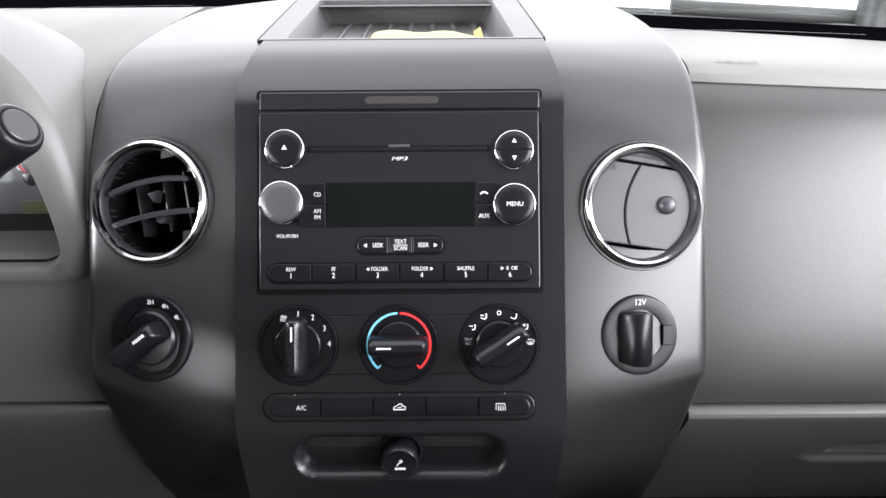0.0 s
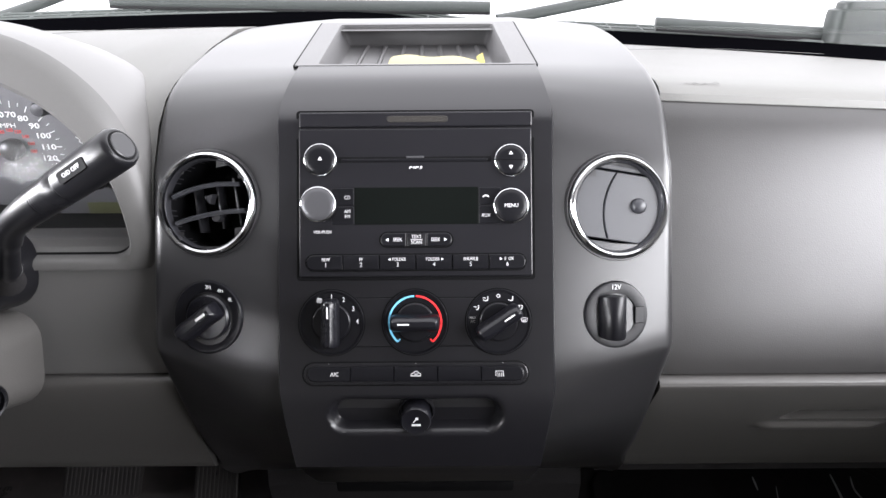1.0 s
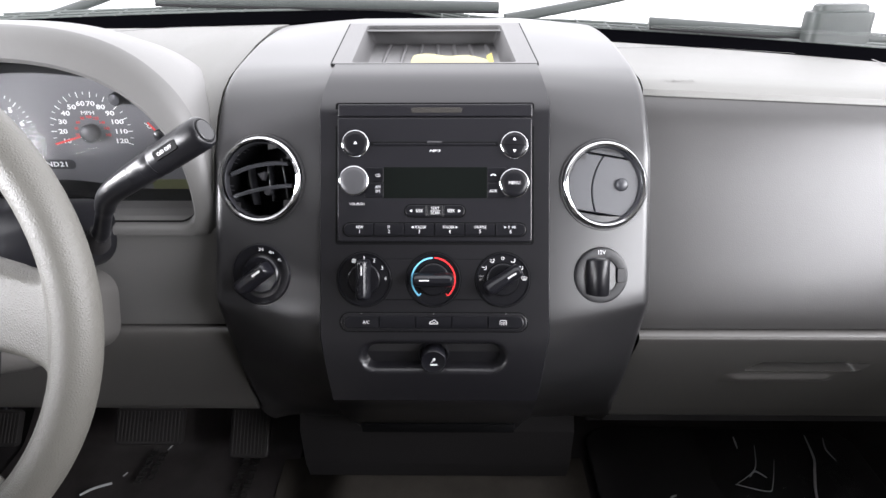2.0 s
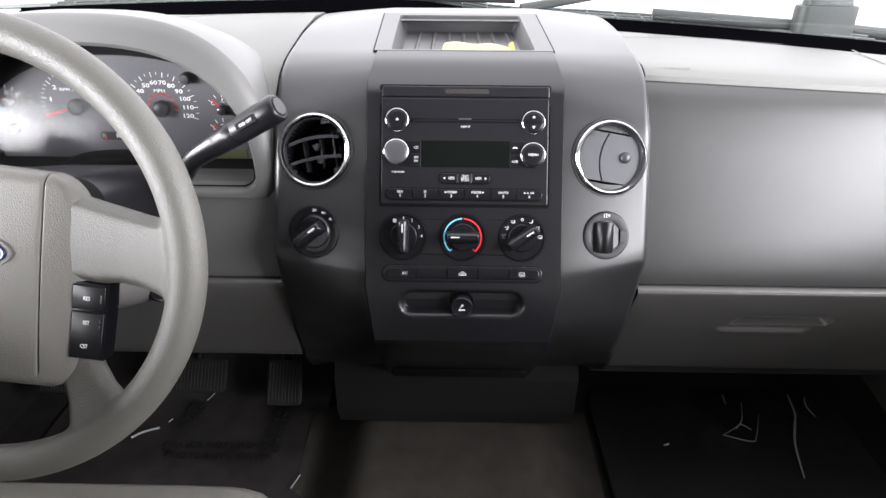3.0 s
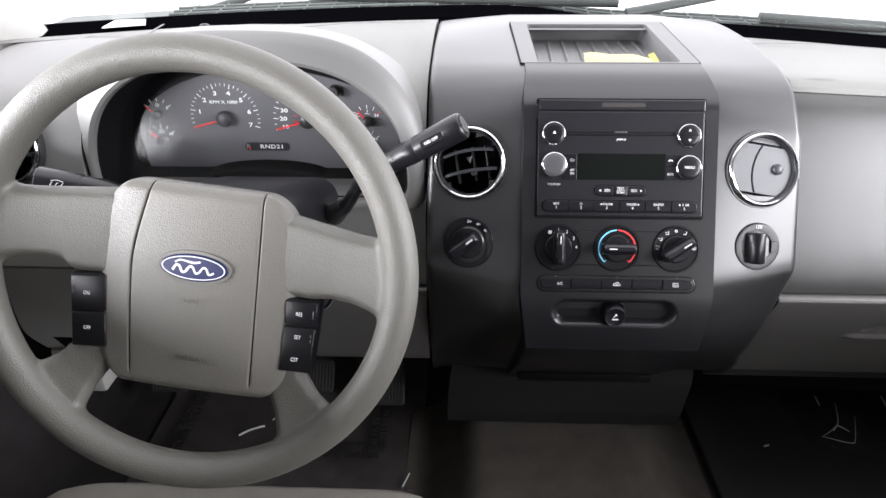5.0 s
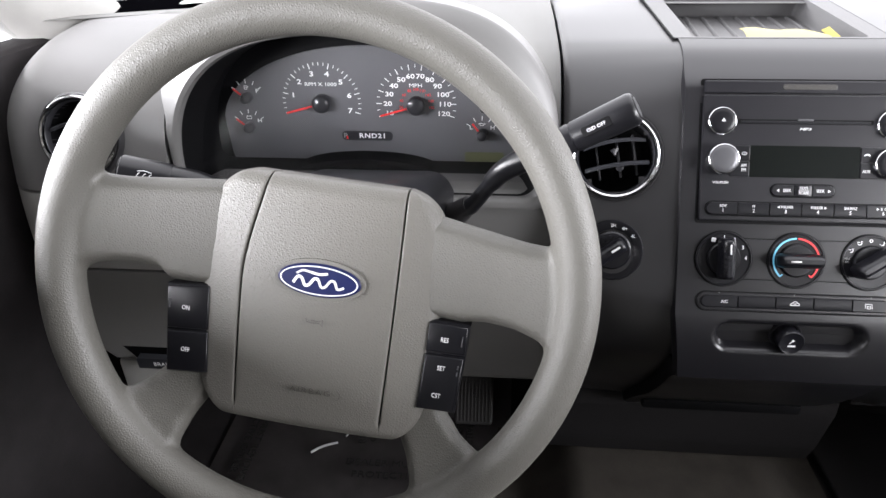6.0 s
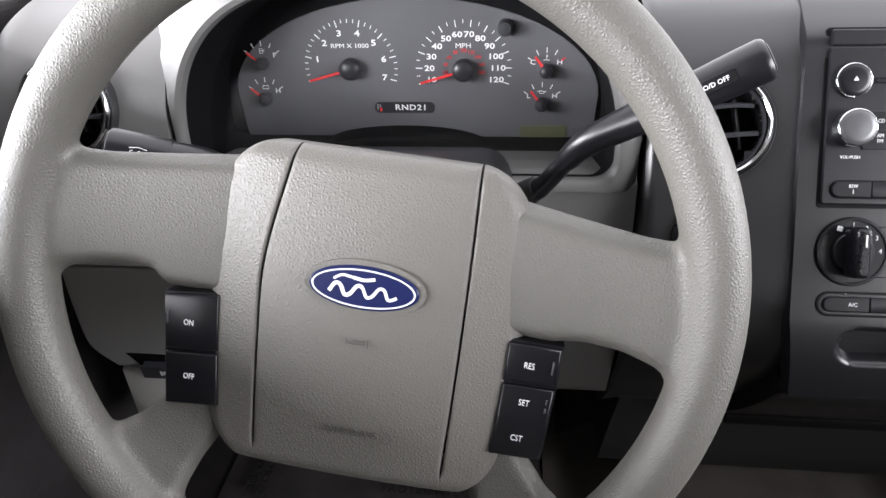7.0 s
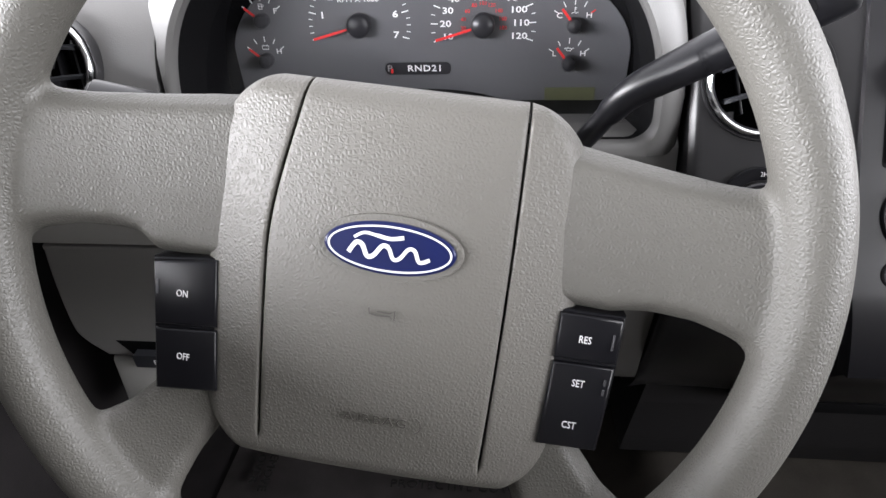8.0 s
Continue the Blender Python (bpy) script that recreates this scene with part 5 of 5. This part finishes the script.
def levers():
    le = thing("shift_lever", "black column shift lever with a grooved end button", "gear lever", at=(-0.33, 0.40, 0.845))
    iv = Matrix.Translation((0.33, -0.40, -0.845))
    line = smooth_line([(-0.332, 0.418, 0.806), (-0.32, 0.408, 0.82), (-0.306, 0.396, 0.844), (-0.292, 0.386, 0.864), (-0.268, 0.378, 0.881), (-0.24, 0.372, 0.898)], 5)
    part("stem", moved(tube(line, [0.0085] * 5 + [0.0075] * 6 + [0.009 + 0.0003 * k for k in range(len(line) - 11)], 20), iv), M_SHAFT, le, "black curved stem")
    a, b = Vector((-0.246, 0.3725, 0.8945)), Vector((-0.186, 0.3635, 0.9305))
    d = (b - a).normalized()
    for q in range(5):
        part("groove_ring", moved(tube([a - d * (0.003 + 0.0022 * q), a - d * (0.0042 + 0.0022 * q)], 0.0116, 24), iv), M_SHAFT, le)
    hd = part("handle", moved(tube([a, a + d * 0.002, a + d * 0.012, a + d * 0.013, a + d * 0.0145, a + d * 0.0155, a + d * 0.05, b - d * 0.004, b - d * 0.001, b], [0.0105, 0.0125, 0.0132, 0.0125, 0.0125, 0.0134, 0.0142, 0.0143, 0.0132, 0.0118], 28), iv), M_SHAFT, le, "black cylindrical handle")
    part("end_cap", moved(tube([b - d * 0.001, b + d * 0.0008, b + d * 0.0012], [0.0092, 0.0092, 0.0085], 28), iv), M_RIM, hd, "dark grey end button")
    part("end_ring", moved(tube([b - d * 0.001, b + d * 0.0004], [0.0108, 0.0104], 28), iv), M_GAP, hd)
    # flat inset with the overdrive words, facing the seats
    up = Vector((0, -0.93, 0.37))
    up = (up - d * up.dot(d)).normalized()
    side = up.cross(d)
    fm = Matrix((d, side, up)).transposed().to_4x4()
    fm.translation = a + d * 0.037 + up * 0.0139
    fm = iv @ fm
    if (fm.to_3x3() @ Vector((0, 1, 0))).z < 0:
        fm = fm @ pose(0, 0, 0, 0, 0, 180)
    part("inset", slab(rrect(0.026, 0.0085, 0.002), -0.006, 0.0008, 0.0004, fm), M_GAP, hd)
    lettering("O/D OFF", 0.0031, fm @ pose(0, 0, 0.001), M_WHITE, hd)
    part("boot", moved(tube([(-0.342, 0.43, 0.795), (-0.336, 0.423, 0.802), (-0.33, 0.417, 0.81), (-0.324, 0.412, 0.816)], [0.013, 0.012, 0.0105, 0.0095], 18), iv), M_RUBBER, le, "ribbed black boot")
    ts = thing("turn_stalk", "black turn signal and wiper stalk", "stalk", at=(-0.5, 0.40, 0.86))
    iv = Matrix.Translation((0.5, -0.40, -0.86))
    part("stem", moved(tube(smooth_line([(-0.49, 0.40, 0.812), (-0.53, 0.385, 0.829), (-0.57, 0.372, 0.845), (-0.61, 0.36, 0.859), (-0.642, 0.3535, 0.867)], 4), [0.010] * 5 + [0.0125] * 4 + [0.0145] * 4 + [0.0155] * 4, 20), iv), M_SHAFT, ts, "black stem")
    a, b = Vector((-0.6, 0.3635, 0.8545)), Vector((-0.642, 0.3535, 0.867))
    d = (b - a).normalized()
    grip_end = part("twist_end", moved(tube([a, a + d * 0.002, b - d * 0.004, b - d * 0.0012, b], [0.0155, 0.0165, 0.0175, 0.0172, 0.0155], 28), iv), M_SHAFT, ts, "black twist grip")
    part("end_cap", moved(tube([b - d * 0.001, b + d * 0.0008, b + d * 0.0014], [0.0138, 0.0136, 0.012], 28), iv), M_RIM, grip_end, "dark grey end disc")
    up = Vector((0, -0.85, 0.52))
    up = (up - d * up.dot(d)).normalized()
    fm = Matrix((-d, up.cross(-d), up)).transposed().to_4x4()
    fm.translation = a + d * 0.022 + up * 0.0171
    fm = iv @ fm
    mark = bmesh.new()
    for q in (-0.005, 0.0, 0.005):
        stroke([(q - 0.0012, -0.002), (q, 0.0012), (q + 0.0014, 0.002)], 0.0006, 0.0003, fm, mark)
    stroke([(-0.006, 0.0034), (0.0, 0.0046), (0.006, 0.0034)], 0.0006, 0.0003, fm, mark)
    part("wiper_mark", mark, M_WHITE, grip_end)


# ---- instrument cluster ----
def cluster():
    Y = 0.566
    cl = thing("instrument_cluster", "dark grey instrument cluster with white numerals and red needles", "instrument cluster", at=(-0.452, Y, 0.86))
    iv = Matrix.Translation((0.452, -Y, -0.86))

    def C(x, z, w=0.0, turn=0.0):
        return iv @ pose(x, Y - w, z, 90) @ pose(0, 0, 0, 0, 0, turn)

    part("backing", slab([(-0.65, 0.776), (-0.254, 0.776)] + [(-0.452 + 0.198 * math.copysign(abs(math.cos(radians(a))) ** 0.72, math.cos(radians(a))), 0.812 + 0.158 * abs(math.sin(radians(a))) ** 0.78) for a in range(0, 181, 4)], -0.01, 0.0, 0.001, C(0, 0)), M_GAP, cl, "black backing")
    arc = [(-0.622, 0.784), (-0.278, 0.784), (-0.266, 0.806), (-0.264, 0.845)] + [(-0.452 + (0.188 if a < 90 else 0.178) * math.cos(radians(a)), 0.845 + 0.093 * math.sin(radians(a))) for a in range(6, 175, 6)] + [(-0.629, 0.845), (-0.627, 0.81)]
    part("gauge_face", slab([(x, z) for x, z in arc], 0.0, 0.0015, 0.0005, C(0, 0)), M_CLUSTER, cl, "grey gauge plate")
    bm = slab([(-0.36, 0.77)] + [(-0.456 + 0.092 * math.cos(radians(a)), 0.777 + 0.036 * math.sin(radians(a)) ** 0.6) for a in range(10, 171, 8)] + [(-0.55, 0.77)], 0.0, 0.03, 0.006, C(0, 0))
    part("lower_hump", bm, M_GAP, cl, "black hump below the gauges")
    part("readout", slab(rrect(0.046, 0.023, 0.001), 0.0012, 0.0022, 0.0003, C(-0.3155, 0.802)), M_LCD, cl, "olive blank readout")

    def ticks(name, x, z, r0, r1, angles, long_every, width=0.0009):
        for i, a in enumerate(angles):
            big = i % long_every == 0
            ra = r0 if big else r0 + (r1 - r0) * 0.45
            c, s = math.cos(radians(a)), math.sin(radians(a))
            part("tick", stroke([(ra * c, ra * s), (r1 * c, r1 * s)], width if big else width * 0.7, 0.0003, C(x, z, 0.0017)), M_GAUGE, cl)

    def numbers(x, z, r, items, size):
        for t, a in items:
            lettering(t, size, C(x + r * math.cos(radians(a)), z + r * math.sin(radians(a)), 0.0018), M_GAUGE, cl, squeeze=1.36, heavy=0.025)

    def needle(x, z, a, length, r, tail=0.0):
        n = part("needle", stroke([(-tail, 0), (length * 0.5, 0), (length, 0)], 0.0022, 0.008, C(x, z, 0.0, a)), M_NEEDLE, cl, "red needle")
        part("hub", lathe([(r, 0.001), (r, 0.010), (r * 0.85, 0.012), (r * 0.3, 0.0135), (0.0004, 0.0137)], 36, C(x, z)), M_HUB, cl, "black round needle hub")

    # tachometer
    tx, tz = -0.5075, 0.872
    at = [196 - 212 * k / 28 for k in range(29)]
    ticks("tick", tx, tz, 0.0405, 0.047, at, 4)
    numbers(tx, tz, 0.0345, [(str(k), 196 - 212 * k / 7) for k in range(1, 8)], 0.0058)
    lettering("RPM X 1000", 0.0043, C(tx + 0.0005, tz + 0.0215, 0.0018), M_GAUGE, cl, squeeze=1.25)
    needle(tx, tz, 195, 0.044, 0.0105)
    # speedometer
    mx, mz = -0.3955, 0.8705
    at = [198 - 216 * k / 22 for k in range(23)]
    ticks("tick", mx, mz, 0.0405, 0.047, at, 2)
    numbers(mx, mz, 0.0335, [(str(10 + 10 * k), 198 - 216 * k / 11) for k in range(12)], 0.0055)
    lettering("MPH", 0.0045, C(mx, mz + 0.0225, 0.0018), M_GAUGE, cl, squeeze=1.25)
    for k in range(9):
        a = 190 - 200 * k / 8
        lettering(str(20 * (k + 1)), 0.0034, C(mx + 0.018 * math.cos(radians(a)), mz + 0.018 * math.sin(radians(a)), 0.0017), M_RED, cl)
    needle(mx, mz, 196, 0.044, 0.0105)
    part("trip_button", lathe([(0.0075, 0.001), (0.0072, 0.012), (0.006, 0.014), (0.0005, 0.0145)], 28, C(-0.356, 0.9105)), M_VENT, cl, "grey trip reset button")
    # small gauges
    icons = {
        "fuel": [[(-0.0022, -0.002), (-0.0022, 0.0025), (0.0008, 0.0025), (0.0008, -0.002), (-0.0022, -0.002)], [(0.0008, 0.0003), (0.0022, 0.0003), (0.0024, 0.0018)], [(-0.0022, 0.0006), (0.0008, 0.0006)]],
        "battery": [[(-0.003, -0.0018), (-0.003, 0.0014), (0.003, 0.0014), (0.003, -0.0018), (-0.003, -0.0018)], [(-0.0018, 0.0014), (-0.0018, 0.0024)], [(0.0018, 0.0014), (0.0018, 0.0024)]],
        "coolant": [[(0, -0.001), (0, 0.0034)], [(0, 0.0026), (0.0012, 0.0026)], [(0, 0.0014), (0.0012, 0.0014)], [(-0.003, -0.002), (-0.001, -0.0014), (0.001, -0.002), (0.003, -0.0014)]],
        "oil": [[(-0.003, 0.0012), (-0.002, -0.0012), (0.0016, -0.0012), (0.0024, 0.0002), (0.0042, 0.0012)], [(-0.003, 0.0012), (0.0008, 0.001), (0.0024, 0.0002)], [(-0.001, 0.001), (-0.001, 0.002)], [(-0.003, 0.0012), (-0.0044, 0.0006)]],
    }
    for x, z, na, marks, icon in ((-0.597, 0.8775, 140, ("", "F"), "fuel"), (-0.599, 0.8415, 140, ("", "H"), "battery"), (-0.3155, 0.8695, 128, ("C", "H"), "coolant"), (-0.3185, 0.8365, 128, ("L", "H"), "oil")):
        for k, a in enumerate((146, 118, 90, 62, 34)):
            c, v = math.cos(radians(a)), math.sin(radians(a))
            hot = icon == "coolant" and k == 4
            part("tick", stroke([(0.0165 * c, 0.0165 * v), (0.0215 * c, 0.0215 * v)], 0.0012 if hot else 0.0008, 0.0003, C(x, z, 0.0017)), M_NEEDLE if hot else M_GAUGE, cl)
        for t, dx in zip(marks, (-0.013, 0.0125)):
            if t:
                lettering(t, 0.0047, C(x + dx, z + 0.0075, 0.0018), M_GAUGE, cl, squeeze=1.2, heavy=0.015)
        for line in icons[icon]:
            part("gauge_mark", stroke(line, 0.0006, 0.0003, C(x, z + 0.0115, 0.0017)), M_GAUGE, cl)
        needle(x, z, na, 0.018, 0.0065)
    # gear readout
    gw = part("gear_window", slab(rrect(0.062, 0.0115, 0.005), 0.0012, 0.002, 0.0002, C(-0.456, 0.832)), M_HUB, cl, "dark gear window")
    lettering("RND21", 0.0058, C(-0.4495, 0.832, 0.0022), M_GAUGE, gw, squeeze=1.22, spacing=1.12, heavy=0.02)
    lettering("P", 0.006, C(-0.4825, 0.832, 0.0022), M_DIMPRINT, gw, squeeze=1.2)
    part("gear_pointer", stroke([(0, -0.003), (0, 0.001)], 0.002, 0.0004, C(-0.4805, 0.831, 0.0022)), M_NEEDLE, gw)
    # curved clear lens
    prof = [(0.494, 0.788), (0.504, 0.797), (0.512, 0.808), (0.518, 0.825), (0.525, 0.85), (0.533, 0.88), (0.542, 0.915), (0.548, 0.938), (0.551, 0.949)]
    sheet = []
    for y, z in prof:
        high = min(1.0, max(0.0, (z - 0.814) / 0.145) ** 1.25)
        wide = 0.1915 * math.sqrt(1 - high * high) ** 0.74
        xs = [-0.452 + wide * k / 8 for k in range(-8, 9)]
        sheet.append([(x, y, z) for x in xs] + [(x, y + 0.0016, z) for x in reversed(xs)])
    ob = part("lens", moved(loft(sheet), iv), M_LENS, cl, "clear plastic lens")
    ob.visible_shadow = False


# ---- footwells, seats ----
def pedal(name, x, y, z, w, h, label):
    p = thing(name, label, "pedal", "pedals", at=(x, y, z))
    m = pose(0, 0, 0, 50)
    part("pad", slab(rrect(w, h, 0.008), -0.012, 0.0, 0.003, m), M_PEDAL, p, "ribbed black rubber pad")
    n = int(w / 0.0062)
    for k in range(n):
        part("rib", box(-w / 2 + 0.004 + k * 0.0062, -w / 2 + 0.007 + k * 0.0062, -h / 2 + 0.006, h / 2 - 0.006, -0.001, 0.002, 0.0005, m=m), M_PEDAL, p)
    part("arm", tube(smooth_line([(0, 0.01, 0.0), (0.0, 0.06, 0.05), (0.0, 0.12, 0.16), (0.0, 0.16, 0.28)], 4), 0.009, 10), M_SHAFT, p, "black steel arm")


def footwells():
    pedal("accelerator_pedal", -0.329, 0.69, 0.306, 0.068, 0.085, "ribbed black accelerator pedal hanging over the carpet")
    pedal("brake_pedal", -0.482, 0.66, 0.345, 0.112, 0.06, "wide ribbed black brake pedal")
    pedal("parking_brake_pedal", -0.745, 0.67, 0.33, 0.07, 0.06, "ribbed black parking brake pedal")
    # driver's mat under a clear printed cover
    mat = thing("floor_mat", "dark driver's floor mat under a hazy printed protective film", "floor mat", at=(-0.5, 0.5, 0.203))
    rows = []
    for i in range(33):
        x = -0.29 + 0.53 * i / 32
        row = []
        for j in range(33):
            y = -0.28 + 0.62 * j / 32
            z = 0.004 + 0.0025 * noise.noise((x * 14, y * 14, 0.3)) + 0.0035 * noise.noise((x * 5, y * 5, 1.7)) + 0.06 * smoothstep(0.24, 0.36, y)
            row.append((x, y, z))
        rows.append(row)
    bm = loft(rows, ring=False)
    bmesh.ops.solidify(bm, geom=bm.faces[:], thickness=0.006)
    part("cover", bm, M_MATCOVER, mat, "hazy wrinkled film")
    for x, y, t, turn in ((0.062, 0.116, "DEALER MUST REMOVE", 0), (0.064, 0.09, "PROTECTIVE COVER", 0), (0.155, 0.2, "DEALER MUST REMOVE\nPROTECTIVE COVER", 90), (-0.232, 0.175, "DEALER MUST REMOVE\nPROTECTIVE COVER", -90), (-0.02, 0.2, "REMOVE\nCOVER", 90), (-0.27, -0.02, "REMOVE COVER", 0)):
        lettering(t, 0.0135, pose(x, y, 0.0135, 0, 0, turn), M_MATPRINT, mat, squeeze=1.15, depth=0.001)
    # glints on the mat's film, drawn as whitish bars
    for pts in (((-0.117, 0.133), (-0.1, 0.148), (-0.074, 0.16)), ((-0.062, 0.176), (-0.058, 0.184)), ((-0.008, 0.24), (0.0, 0.262)), ((0.212, 0.02), (0.222, 0.05))):
        part("film_glint", tube(smooth_line([(*p, 0.0125) for p in pts], 5), 0.0022, 8, flat=0.6), M_GLINT, mat, "whitish bar painted as a glint along a film crease")
    # crumpled clear film on the passenger's floor, its glints drawn as whitish bars
    pf = thing("plastic_film", "crumpled clear plastic film on the passenger floor", "plastic film", at=(0.6, 0.78, 0.21))
    for pts, wide in (((( -0.096, -0.124), (-0.043, -0.13), (-0.028, -0.118), (-0.002, -0.062)), 0.002), (((-0.02, -0.022), (-0.037, -0.07), (-0.055, -0.092), (-0.092, -0.122)), 0.0022), (((0.082, 0.0), (0.069, -0.06), (0.05, -0.1), (0.028, -0.15), (0.01, -0.225)), 0.0045), (((0.118, 0.0), (0.108, -0.03), (0.112, -0.06)), 0.0025), (((-0.2, -0.14), (-0.212, -0.145)), 0.003), (((-0.05, 0.0), (-0.054, -0.03)), 0.003), (((-0.06, -0.1), (-0.045, -0.085), (-0.03, -0.1)), 0.004)):
        line = smooth_line([(*p, 0.012 + 0.006 * math.sin(40 * p[0])) for p in pts], 6)
        part("film_glint", tube(line, [0.6 * wide * (0.35 + 0.65 * math.sin(math.pi * (k + 0.5) / len(line))) for k in range(len(line))], 10, flat=0.7), M_GLINT, pf, "whitish bar painted as a glint along a film crease")
    rows = []
    for i in range(45):
        x = -0.12 + 0.25 * i / 44
        row = []
        for j in range(45):
            y = -0.15 + 0.17 * j / 44
            ridge = 1 - abs(noise.noise((x * 13 + 2.0, y * 9, 0.7)))
            crease = 1 - abs(noise.noise((x * 34, y * 27, 4.1)))
            edge = min(1, 8 * min(i, 44 - i, j, 44 - j) / 44)
            row.append((x + 0.012 * noise.noise((x * 20, y * 20, 9.0)), y, 0.006 + edge * (0.014 * ridge ** 4 + 0.006 * crease ** 4)))
        rows.append(row)
    bm = loft(rows, ring=False)
    bmesh.ops.solidify(bm, geom=bm.faces[:], thickness=0.0005)
    part("sheet", bm, M_CLEARFILM, pf, "crumpled clear sheet")
    pm = thing("passenger_floor_mat", "black rubber passenger floor mat", "floor mat", at=(0.52, 0.5, 0.203))
    part("pad", slab(rrect(0.5, 0.62, 0.05), 0.0, 0.01, 0.004, pose(0, 0, 0)), M_RUBBER, pm)


def seats():
    def seat(name, x, w, label, y=-0.1):
        s = thing(name, label, "seat", "front seats", at=(x, y, 0.2))
        rows = []
        for i in range(25):
            u = -1 + 2 * i / 24
            xx = u * w / 2
            e = 0.05 * abs(u) ** 11
            rows.append([(xx, 0.335 - e * 0.8, 0.18 + 0.0), (xx, 0.345 - e, 0.25), (xx, 0.335 - e, 0.30 - e * 0.4), (xx, 0.31 - e, 0.325 - e * 0.6), (xx, 0.24, 0.338 - e * 0.8), (xx, 0.05, 0.325 - e * 0.6), (xx, -0.2, 0.31 - e), (xx, -0.3, 0.3), (xx, -0.3, 0.14), (xx, 0.3, 0.14)])
        c = part("cushion", loft(rows), M_CLOTH, s, "taupe cloth cushion")
        # unseen backrest and headrest, sized to keep window light off the dash
        rows = []
        for i in range(25):
            u = -1 + 2 * i / 24
            xx = u * w / 2
            e = 0.05 * abs(u) ** 6
            rows.append([(xx, -0.30, 0.25), (xx, -0.285 - e, 0.35), (xx, -0.36 - e, 0.6), (xx, -0.43 - e, 0.88 - e), (xx, -0.47, 0.93 - e), (xx, -0.53, 0.91 - e), (xx, -0.55, 0.65), (xx, -0.45, 0.25)])
        part("backrest", loft(rows), M_CLOTH, s, "unseen taupe cloth backrest, raised to block light")
        part("headrest", box(-0.14, 0.14, -0.55, -0.45, 0.95, 1.13, 0.03), M_CLOTH, s, "unseen taupe headrest, added to shade the dash")
        part("base", box(-w / 2 + 0.04, w / 2 - 0.04, -0.28, 0.26, 0.0, 0.16, 0.01), M_RUBBER, s, "black seat base")
    seat("truck_seat", -0.445, 0.51, "taupe cloth driver's seat facing the wheel", -0.062)
    seat("truck_seat", 0.5, 0.5, "taupe cloth passenger seat", -0.2)


shell()
windscreen()
identity_plate()
outside()
dashboard()
stack()
radio()
climate()
vent(VENT_DRIVER, False, "round open dash vent with a chrome ring")
vent(VENT_PASSENGER, True, "round shut dash vent with a chrome ring")
vent(VENT_OUTBOARD, False, "round open outboard vent with a chrome ring")
selector()
socket()
steering()
levers()
cluster()
footwells()
seats()
